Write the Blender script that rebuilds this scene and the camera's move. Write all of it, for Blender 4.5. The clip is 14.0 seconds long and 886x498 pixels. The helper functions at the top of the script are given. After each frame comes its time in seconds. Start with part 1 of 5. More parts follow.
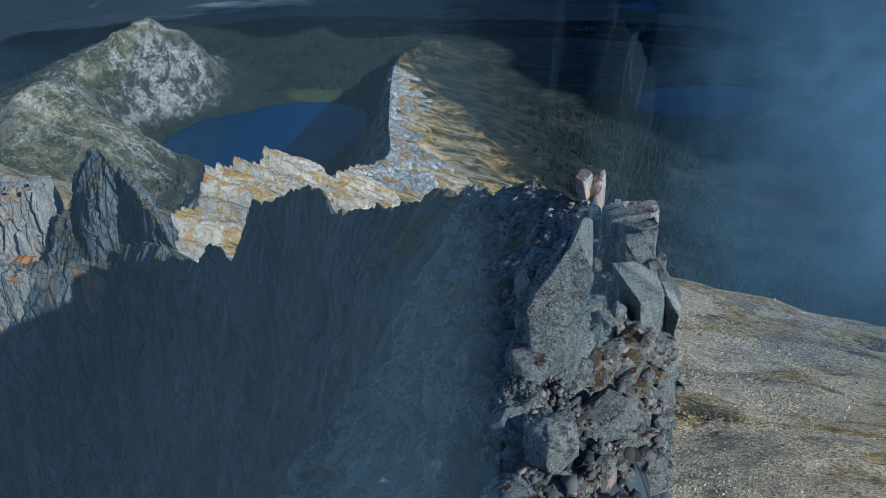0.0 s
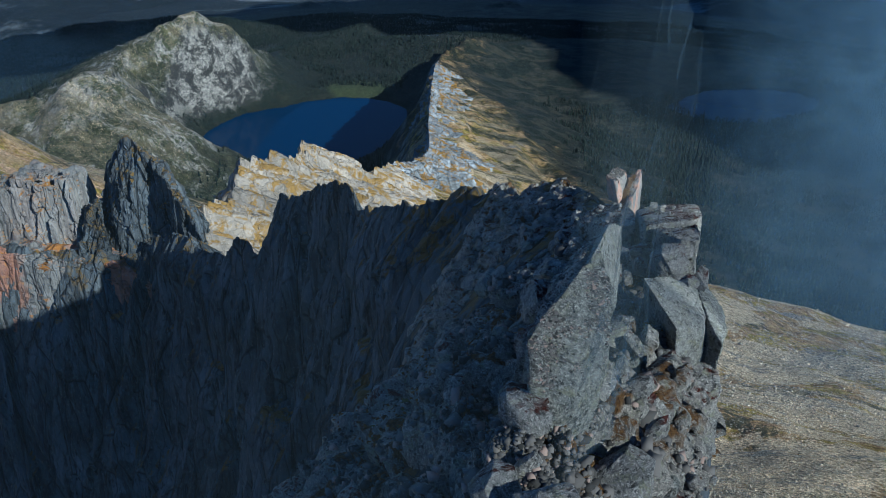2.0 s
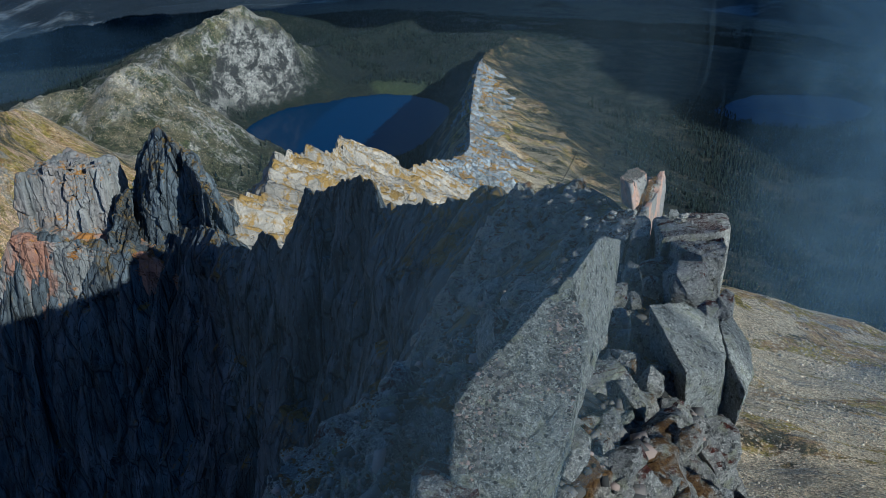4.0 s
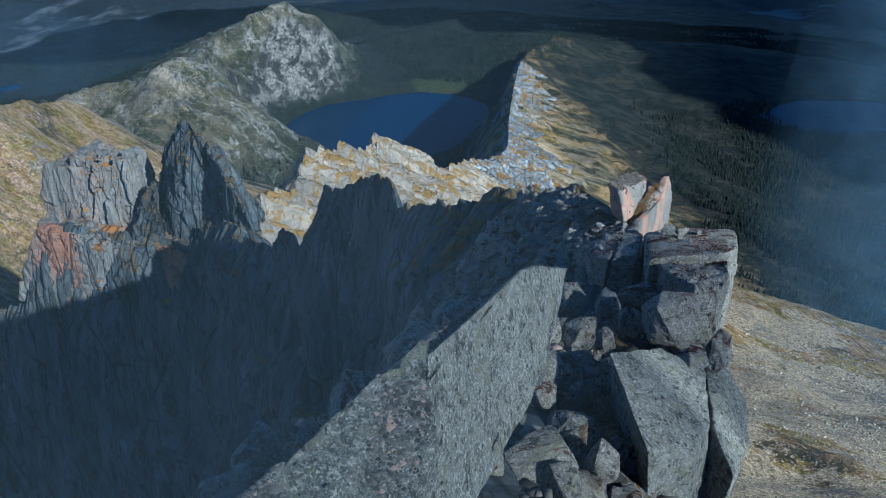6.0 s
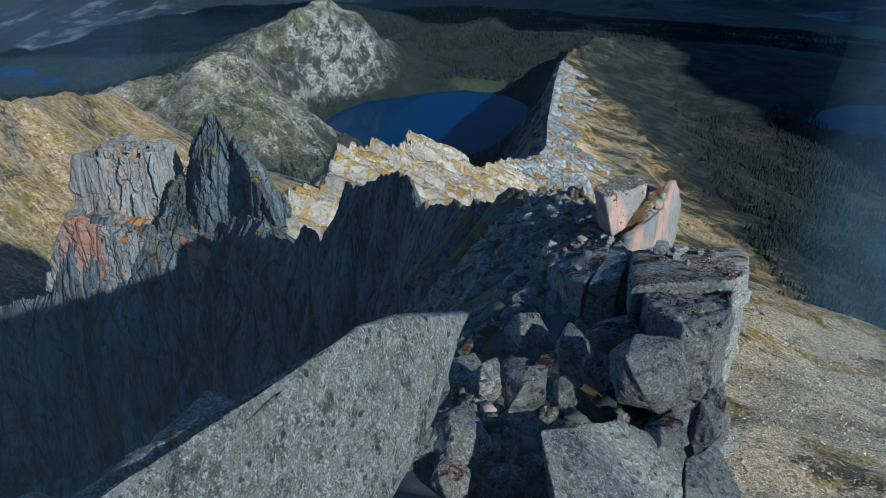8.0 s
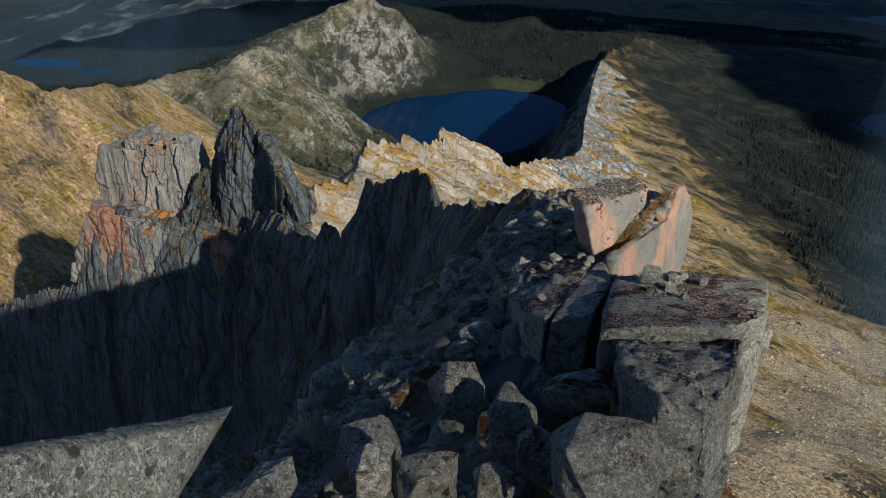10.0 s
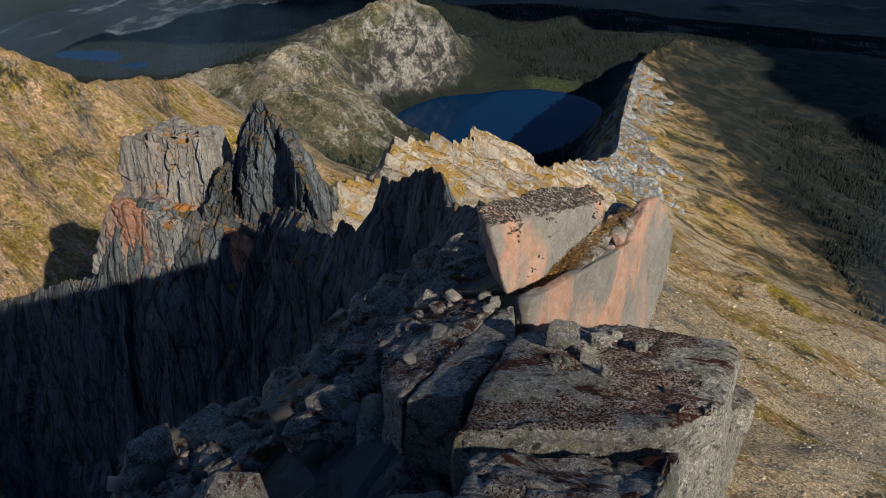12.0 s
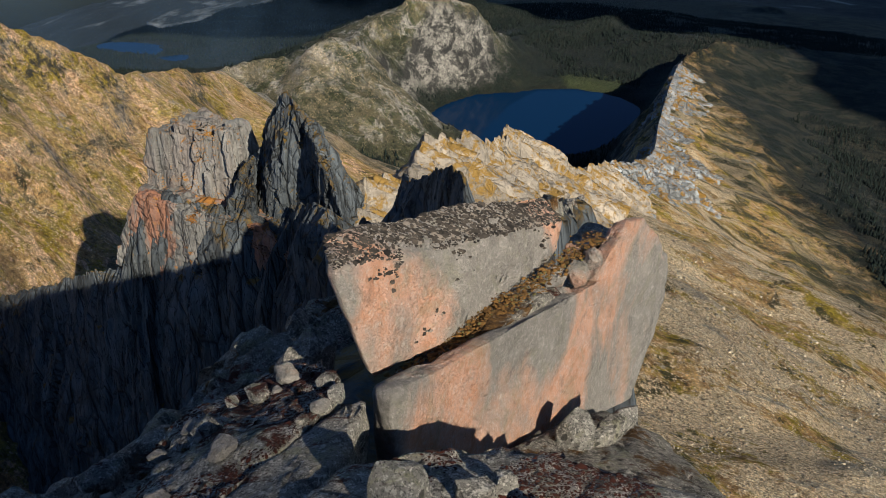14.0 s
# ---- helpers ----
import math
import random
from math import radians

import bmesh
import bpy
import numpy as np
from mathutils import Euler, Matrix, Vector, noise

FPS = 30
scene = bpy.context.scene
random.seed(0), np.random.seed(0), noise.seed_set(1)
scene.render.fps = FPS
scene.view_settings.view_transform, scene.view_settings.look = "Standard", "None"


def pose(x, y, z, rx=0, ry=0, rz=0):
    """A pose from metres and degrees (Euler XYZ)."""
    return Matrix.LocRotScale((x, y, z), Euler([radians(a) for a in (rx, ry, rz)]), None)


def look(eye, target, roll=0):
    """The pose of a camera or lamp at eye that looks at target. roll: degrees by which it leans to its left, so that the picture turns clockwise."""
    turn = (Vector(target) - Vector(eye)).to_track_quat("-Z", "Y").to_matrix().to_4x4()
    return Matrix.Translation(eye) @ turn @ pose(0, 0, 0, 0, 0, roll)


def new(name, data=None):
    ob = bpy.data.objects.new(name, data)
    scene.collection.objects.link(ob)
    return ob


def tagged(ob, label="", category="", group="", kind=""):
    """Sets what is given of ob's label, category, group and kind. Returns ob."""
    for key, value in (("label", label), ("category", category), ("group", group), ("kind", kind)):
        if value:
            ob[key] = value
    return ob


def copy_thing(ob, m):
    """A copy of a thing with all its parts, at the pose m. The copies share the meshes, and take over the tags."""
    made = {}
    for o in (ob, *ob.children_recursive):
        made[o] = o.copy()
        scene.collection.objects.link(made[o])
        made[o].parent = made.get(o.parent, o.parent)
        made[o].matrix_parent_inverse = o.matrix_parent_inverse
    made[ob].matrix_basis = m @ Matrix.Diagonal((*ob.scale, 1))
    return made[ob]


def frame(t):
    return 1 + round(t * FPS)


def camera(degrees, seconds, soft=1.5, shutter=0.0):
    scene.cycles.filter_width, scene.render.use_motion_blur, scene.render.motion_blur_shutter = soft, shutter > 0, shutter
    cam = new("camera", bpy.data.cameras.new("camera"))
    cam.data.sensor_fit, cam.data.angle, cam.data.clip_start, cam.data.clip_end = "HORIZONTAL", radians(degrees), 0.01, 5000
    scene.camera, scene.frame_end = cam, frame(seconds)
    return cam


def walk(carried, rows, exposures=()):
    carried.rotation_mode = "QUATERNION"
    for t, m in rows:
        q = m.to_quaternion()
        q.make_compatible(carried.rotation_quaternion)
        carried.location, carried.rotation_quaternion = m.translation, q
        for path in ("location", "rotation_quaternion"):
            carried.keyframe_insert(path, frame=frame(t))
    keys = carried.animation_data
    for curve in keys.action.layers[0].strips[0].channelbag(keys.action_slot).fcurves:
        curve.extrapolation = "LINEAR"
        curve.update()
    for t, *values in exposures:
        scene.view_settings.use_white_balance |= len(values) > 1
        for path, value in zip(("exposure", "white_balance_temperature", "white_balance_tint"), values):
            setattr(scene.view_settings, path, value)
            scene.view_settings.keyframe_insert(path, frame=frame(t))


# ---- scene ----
# ---------------------------------------------------------------- camera
cam = camera(54.0, 14.0, soft=0.6)
PATH = [
    (0.0, pose(0.000, -0.000, -0.000, 57.859, -0.000, -0.000)),
    (0.5, pose(0.238, 0.877, -0.492, 57.839, -0.010, 0.709)),
    (1.0, pose(0.457, 1.749, -0.974, 57.813, -0.029, 1.441)),
    (1.5, pose(0.677, 2.602, -1.438, 57.792, -0.060, 2.188)),
    (2.0, pose(0.932, 3.456, -1.914, 57.767, -0.091, 2.949)),
    (2.5, pose(1.217, 4.341, -2.395, 57.748, -0.116, 3.708)),
    (3.0, pose(1.569, 5.269, -2.876, 57.713, -0.123, 4.506)),
    (3.5, pose(1.965, 6.214, -3.368, 57.687, -0.125, 5.278)),
    (4.0, pose(2.383, 7.193, -3.850, 57.665, -0.123, 6.021)),
    (4.5, pose(2.813, 8.184, -4.326, 57.647, -0.118, 6.750)),
    (5.0, pose(3.251, 9.176, -4.794, 57.632, -0.107, 7.470)),
    (5.5, pose(3.694, 10.153, -5.253, 57.622, -0.086, 8.184)),
    (6.0, pose(4.129, 11.108, -5.699, 57.610, -0.045, 8.901)),
    (6.5, pose(4.524, 12.060, -6.148, 57.597, 0.003, 9.592)),
    (7.0, pose(4.878, 13.009, -6.578, 57.570, 0.061, 10.294)),
    (7.5, pose(5.171, 13.920, -7.029, 57.536, 0.108, 10.975)),
    (8.0, pose(5.423, 14.833, -7.476, 57.516, 0.146, 11.672)),
    (8.5, pose(5.635, 15.731, -7.915, 57.497, 0.159, 12.354)),
    (9.0, pose(5.846, 16.637, -8.358, 57.475, 0.156, 13.027)),
    (9.5, pose(6.064, 17.553, -8.803, 57.452, 0.147, 13.693)),
    (10.0, pose(6.296, 18.484, -9.248, 57.429, 0.134, 14.351)),
    (10.5, pose(6.557, 19.447, -9.691, 57.409, 0.123, 14.998)),
    (11.0, pose(6.857, 20.452, -10.139, 57.391, 0.124, 15.642)),
    (11.5, pose(7.141, 21.416, -10.564, 57.371, 0.144, 16.288)),
    (12.0, pose(7.412, 22.403, -10.998, 57.343, 0.160, 16.947)),
    (12.5, pose(7.602, 23.348, -11.426, 57.308, 0.146, 17.588)),
    (13.0, pose(7.746, 24.292, -11.845, 57.278, 0.125, 18.250)),
    (13.5, pose(7.810, 25.168, -12.258, 57.252, 0.112, 18.916)),
    (14.0, pose(7.838, 26.045, -12.658, 57.213, 0.112, 19.589)),
]
EXPOSURES = [(0, 0.98, 4000, 0), (1.5, 0.98, 4050, 0), (3.2, 0.88, 4200, 0), (5.3, 1.02, 4050, 0), (7, 1.08, 3950, 0), (8.2, 1.02, 4150, 0), (10.3, 0.8, 4950, 4), (14, 0.97, 5150, 6)]
walk(cam, PATH, EXPOSURES)
# ---------------------------------------------------------------- light
SUN_TO = Vector((0.77, -0.64, 0.62)).normalized()
world = bpy.data.worlds.new("sky")
scene.world = world
world.use_nodes = True
wn = world.node_tree
sky = wn.nodes.new("ShaderNodeTexSky")
sky.sky_type, sky.sun_disc = "NISHITA", False
sky.sun_elevation = math.asin(SUN_TO.z)
sky.sun_rotation = math.atan2(SUN_TO.x, SUN_TO.y)
sky.altitude, sky.air_density, sky.dust_density, sky.ozone_density = 2200, 1.0, 0.3, 3.0
wn.nodes["Background"].inputs["Strength"].default_value = 0.05
wn.links.new(sky.outputs[0], wn.nodes["Background"].inputs["Color"])
sun = new("sun", bpy.data.lights.new("sun", "SUN"))
sun.data.energy, sun.data.angle, sun.data.color = 5.0, radians(0.53), (1.0, 0.77, 0.49)
sun.matrix_world = look(SUN_TO * 100, (0, 0, 0))


# ---------------------------------------------------------------- noise
def rnd(ix, iy, iz, seed):
    """Random numbers 0..1 for whole-number cells."""
    h = (ix.astype(np.int64) * 374761393 + iy.astype(np.int64) * 668265263 + iz.astype(np.int64) * 2147483647 + seed * 974634777) & 0xFFFFFFFF
    h = ((h ^ (h >> 13)) * 1274126177) & 0xFFFFFFFF
    h = ((h ^ (h >> 16)) * 2246822519) & 0xFFFFFFFF
    return ((h ^ (h >> 15)) & 0xFFFFFF) / float(0xFFFFFF)


def vnoise(p, seed=0):
    i = np.floor(p)
    f = p - i
    f = f * f * (3 - 2 * f)
    i = i.astype(np.int64)
    out = 0
    for a in (0, 1):
        wa = f[:, 0] if a else 1 - f[:, 0]
        for b in (0, 1):
            wb = f[:, 1] if b else 1 - f[:, 1]
            for c in (0, 1):
                wc = f[:, 2] if c else 1 - f[:, 2]
                out = out + wa * wb * wc * rnd(i[:, 0] + a, i[:, 1] + b, i[:, 2] + c, seed)
    return out * 2 - 1


def fbm(p, octaves=4, seed=0, gain=0.5):
    out, amp = 0, 1.0
    for o in range(octaves):
        out = out + amp * vnoise(p * 2.03 ** o + o * 17.3, seed + o)
        amp *= gain
    return out


def ridged(p, octaves=4, seed=0, gain=0.5):
    out, amp = 0, 1.0
    for o in range(octaves):
        out = out + amp * (1 - 2 * np.abs(vnoise(p * 2.03 ** o + o * 11.7, seed + o)))
        amp *= gain
    return out


def cells(p, seed=0):
    """Nearest and second distances of a cell pattern, three random numbers and the offset from the cell's point."""
    i = np.floor(p).astype(np.int64)
    n = len(p)
    d1, d2 = np.full(n, 9.0), np.full(n, 9.0)
    ids = np.zeros((n, 3), np.int64)
    off = np.zeros((n, 3))
    for a in (-1, 0, 1):
        for b in (-1, 0, 1):
            for c in (-1, 0, 1):
                j = i + (a, b, c)
                q = j + np.stack([rnd(j[:, 0], j[:, 1], j[:, 2], seed + k) for k in (1, 2, 3)], 1)
                v = p - q
                d = np.sqrt((v * v).sum(1))
                m = d < d1
                d2 = np.where(m, d1, np.minimum(d2, d))
                ids[m], off[m] = j[m], v[m]
                d1 = np.where(m, d, d1)
    r = np.stack([rnd(ids[:, 0], ids[:, 1], ids[:, 2], seed + k) for k in (7, 8, 9)], 1)
    return d1, d2, r, off


def blocky(p, seed=0, tilt=0.8):
    """Broken-rock relief: each cell is a tilted facet at its own height."""
    d1, d2, r, off = cells(p, seed)
    return (r[:, 0] - 0.5) + tilt * ((r[:, 1] - 0.5) * off[:, 0] * 2 + (r[:, 2] - 0.5) * off[:, 1] * 2) - 0.35 * np.clip(0.12 - (d2 - d1), 0, 1) / 0.12


# ---------------------------------------------------------------- meshes
def link_mesh(name, verts, faces, mat, parent=None, label="", smooth=False):
    me = bpy.data.meshes.new(name)
    verts = np.asarray(verts, np.float32)
    faces = np.asarray(faces, np.int32)
    k = faces.shape[1]
    me.vertices.add(len(verts))
    me.vertices.foreach_set("co", verts.ravel())
    me.loops.add(faces.size)
    me.loops.foreach_set("vertex_index", faces.ravel())
    me.polygons.add(len(faces))
    me.polygons.foreach_set("loop_start", np.arange(0, faces.size, k, dtype=np.int32))
    me.polygons.foreach_set("loop_total", np.full(len(faces), k, np.int32))
    if smooth:
        me.polygons.foreach_set("use_smooth", np.ones(len(faces), bool))
    me.update(calc_edges=True)
    me.materials.append(mat)
    ob = new(name, me)
    ob.parent = parent
    if label:
        tagged(ob, label)
    return ob


def part(name, bm, mat, parent=None, label=""):
    me = bpy.data.meshes.new(name)
    bm.to_mesh(me)
    bm.free()
    me.materials.append(mat)
    ob = new(name, me)
    ob.parent = parent
    if label:
        tagged(ob, label)
    return ob


def grid_faces(n, m, closed=False):
    a = np.arange(n - 1)[:, None] * m + np.arange(m - 1)[None, :]
    return np.stack([a, a + m, a + m + 1, a + 1], -1).reshape(-1, 4)


def smooth_line(points, n):
    """Catmull-Rom through the points, n samples at even steps of length."""
    p = np.array(points, float)
    e = np.vstack([2 * p[0] - p[1], p, 2 * p[-1] - p[-2]])
    out = []
    for i in range(len(p) - 1):
        u = np.linspace(0, 1, 60, endpoint=False)[:, None]
        a, b, c, d = e[i], e[i + 1], e[i + 2], e[i + 3]
        out.append(0.5 * (2 * b + (c - a) * u + (2 * a - 5 * b + 4 * c - d) * u ** 2 + (3 * b - a - 3 * c + d) * u ** 3))
    out = np.vstack(out + [p[-1:]])
    s = np.r_[0, np.cumsum(np.linalg.norm(np.diff(out, axis=0), axis=1))]
    t = np.linspace(0, s[-1], n)
    return np.stack([np.interp(t, s, out[:, k]) for k in range(out.shape[1])], 1)


def to_line(xy, line):
    """Signed side distance (+ to the right of the way along the line) and the line's height there, blended smoothly between the legs."""
    best = np.full(len(xy), 1e9)
    side = np.zeros(len(xy))
    legs = []
    for a, b in zip(line[:-1], line[1:]):
        d = b[:2] - a[:2]
        u = np.clip(((xy - a[:2]) @ d) / (d @ d), 0, 1)
        v = xy - (a[:2] + u[:, None] * d)
        dist = np.sqrt((v * v).sum(1))
        m = dist < best
        cross = v[:, 0] * d[1] - v[:, 1] * d[0]
        best = np.where(m, dist, best)
        side = np.where(m, np.where(cross >= 0, dist, -dist), side)
        legs.append((dist.astype(np.float32), (a[2] + u * (b[2] - a[2])).astype(np.float32)))
    soft = 2 + 0.10 * best
    total, height = 1e-9, 0
    for dist, h in legs:
        w = np.exp(-np.minimum((dist - best) / soft, 40))
        total, height = total + w, height + w * h
    return side, height / total


# ---------------------------------------------------------------- plan
LAKE = -540.0
MAIN_RIDGE = np.array([(60, -160, 10), (30, -40, -30), (10, 30, -72), (-3, 70, -92), (-26, 112, -122), (-60, 150, -135), (-71, 200, -130), (-71, 255, -145),
                       (-70, 310, -169), (-77, 345, -186), (-81, 498, -274), (-70, 580, -310), (-49, 703, -356), (-61, 870, -396),
                       (-70, 1060, -434), (-76, 1260, -472), (-72, 1350, -486), (-38, 1420, -480), (46, 1472, -508), (140, 1497, -528), (240, 1507, -544), (330, 1520, -560)], float)
LEFT_RIDGE = np.array([(-420, 60, 60), (-375, 240, -70), (-337, 345, -150), (-322, 372, -170), (-314, 392, -190), (-325, 440, -208), (-345, 510, -236),
                       (-450, 680, -316), (-590, 860, -400), (-530, 915, -396), (-447, 917, -362), (-470, 1020, -400), (-528, 1150, -432), (-438, 1256, -392), (-381, 1285, -437),
                       (-345, 1370, -500), (-330, 1480, -518), (-200, 1680, -530)], float)
FAR_HILLS = [(-480, 2350, -690, 300), (-150, 2350, -690, 300), (60, 2300, -672, 260), (330, 2500, -720, 420), (700, 2600, -730, 480), (-1150, 3000, -830, 700), (100, 3300, -900, 900)]
LAKES = [(-258, 1160, 180, 119, 0.8), (430, 1320, 110, 60, 0.2), (-993, 1228, 56, 22, 0.1), (-898, 1211, 26, 12, 0.5)]
FOREST_RIDGE = np.array([(-1900, 1640, -860), (-1560, 1700, -775), (-1469, 1705, -740), (-1343, 1700, -684), (-1290, 1690, -694), (-1135, 1700, -629), (-972, 1700, -585), (-834, 1700, -560), (-640, 1730, -550), (-506, 1700, -541), (-387, 1700, -557),
                         (-272, 1700, -566), (-205, 1690, -573), (-160, 1680, -585), (-110, 1660, -602), (0, 1600, -640)], float)

LEFT_LINE = smooth_line(LEFT_RIDGE, 45)


def smax(a, b, k):
    h = np.clip(0.5 + 0.5 * (a - b) / k, 0, 1)
    return b * (1 - h) + a * h + k * h * (1 - h)


def ground_height(xy):
    x, y = xy[:, 0], xy[:, 1]
    d = np.hypot(x, y)
    p = np.stack([x, y, 0 * x], 1)
    base = LAKE + 6 - 0.215 * np.maximum(d - 1560, 0) + 14 * fbm(p / 400, 4, 3) + 0.10 * np.abs(np.minimum(y, 0))
    base = base - 0.34 * np.maximum(-x - 1080, 0) * np.clip((y - 1150) / 200, 0, 1)
    off, crest = to_line(xy, FOREST_RIDGE)
    base = smax(base, crest - 0.42 * np.abs(off) + 9 * fbm(p / 70, 3, 44), 10)
    for hx, hy, hz, r in FAR_HILLS:
        q = np.hypot(x - hx, y - hy) / r
        base = np.maximum(base, hz - 130 * q ** 1.3 + 14 * fbm(p / 120, 3, 8))
    side, h = to_line(xy, MAIN_RIDGE)
    side = side + 6 * fbm(p / 40, 3, 21)
    east = h - 0.36 * side + 0.00005 * side ** 2
    west = h + 1.5 * side
    z = np.where(side > 0, east, west)
    side2, h2 = to_line(xy, LEFT_LINE)
    side2 = side2 + 14 * fbm(p / 70, 3, 33)
    a = np.abs(side2)
    left = h2 - np.where(side2 > 0, 0.34, 0.30) * a - np.where(side2 > 0, 0.56, 0.25) * 200 * (1 - np.exp(-a / 200))
    z = smax(z, left, 14)
    z = smax(z, base, 25)
    for lx, ly, ra, rb, rot in LAKES:
        c, s = math.cos(rot), math.sin(rot)
        u, v = ((x - lx) * c + (y - ly) * s) / ra, (-(x - lx) * s + (y - ly) * c) / rb
        q = np.sqrt(u * u + v * v) + 0.10 * fbm(p / 60, 3, 5)
        shore = np.maximum(LAKE - 8, LAKE + (q - 1) * 14 + 90 * np.maximum(q - 1.03, 0) + 420 * np.maximum(q - 1.03, 0) ** 2)
        z = np.minimum(z, shore)
    return z


# ---------------------------------------------------------------- materials
class Nodes:
    """A short way to write a node material."""

    def __init__(self, name):
        self.mat = bpy.data.materials.new(name)
        self.mat.use_nodes = True
        self.tree = self.mat.node_tree
        self.bsdf = self.tree.nodes["Principled BSDF"]
        self.bsdf.inputs["Specular IOR Level"].default_value = 0.25
        self.pos = self.tree.nodes.new("ShaderNodeNewGeometry")

    def add(self, kind, **values):
        node = self.tree.nodes.new(kind)
        for key, value in values.items():
            if key == "operation":
                node.operation = value
            elif key == "blend_type":
                node.blend_type = value
            elif key == "data_type":
                node.data_type = value
            elif key == "feature":
                node.feature = value
            elif key == "musgrave":
                node.noise_type = value
        return node

    def put(self, socket, value):
        if isinstance(value, bpy.types.NodeSocket):
            self.tree.links.new(value, socket)
        else:
            socket.default_value = (*value, 1) if isinstance(value, tuple) and socket.type == "RGBA" and len(value) == 3 else value

    def coords(self, sx=1.0, sy=1.0, sz=1.0, rot=(0, 0, 0)):
        m = self.add("ShaderNodeMapping")
        self.put(m.inputs["Vector"], self.pos.outputs["Position"])
        m.inputs["Scale"].default_value = (sx, sy, sz)
        m.inputs["Rotation"].default_value = rot
        return m.outputs[0]

    def noise(self, vec, scale, detail=6, rough=0.6, warp=0.0):
        n = self.add("ShaderNodeTexNoise")
        self.put(n.inputs["Vector"], vec)
        n.inputs["Scale"].default_value, n.inputs["Detail"].default_value = scale, detail
        n.inputs["Roughness"].default_value, n.inputs["Distortion"].default_value = rough, warp
        return n.outputs[0]

    def voronoi(self, vec, scale, feature="F1", out="Distance"):
        n = self.add("ShaderNodeTexVoronoi", feature=feature)
        self.put(n.inputs["Vector"], vec)
        n.inputs["Scale"].default_value = scale
        return n.outputs[out]

    def ramp(self, fac, *stops):
        n = self.add("ShaderNodeValToRGB")
        self.put(n.inputs[0], fac)
        e = n.color_ramp.elements
        while len(e) < len(stops):
            e.new(0.5)
        for el, (at, col) in zip(e, stops):
            el.position = at
            el.color = (*col, 1) if isinstance(col, tuple) else (col, col, col, 1)
        return n.outputs[0]

    def mix(self, fac, a, b, blend="MIX"):
        n = self.add("ShaderNodeMix", data_type="RGBA", blend_type=blend)
        self.put(n.inputs[0], fac)
        for socket, value in ((n.inputs[6], a), (n.inputs[7], b)):
            self.put(socket, (*value, 1) if isinstance(value, tuple) else value)
        return n.outputs[2]

    def math(self, op, a, b=0.0, c=0.0):
        n = self.add("ShaderNodeMath", operation=op)
        self.put(n.inputs[0], a)
        self.put(n.inputs[1], b)
        self.put(n.inputs[2], c)
        return n.outputs[0]

    def xyz(self, vec):
        n = self.add("ShaderNodeSeparateXYZ")
        self.put(n.inputs[0], vec)
        return n.outputs

    def up(self):
        return self.xyz(self.pos.outputs["Normal"])[2]

    def bump(self, height, strength, distance, after=None):
        n = self.add("ShaderNodeBump")
        self.put(n.inputs["Height"], height)
        n.inputs["Strength"].default_value, n.inputs["Distance"].default_value = strength, distance
        if after is not None:
            self.put(n.inputs["Normal"], after)
        return n.outputs[0]

    def done(self, color, rough=0.9, normal=None):
        self.put(self.bsdf.inputs["Base Color"], color)
        self.put(self.bsdf.inputs["Roughness"], rough)
        if normal is not None:
            self.put(self.bsdf.inputs["Normal"], normal)
        return self.mat


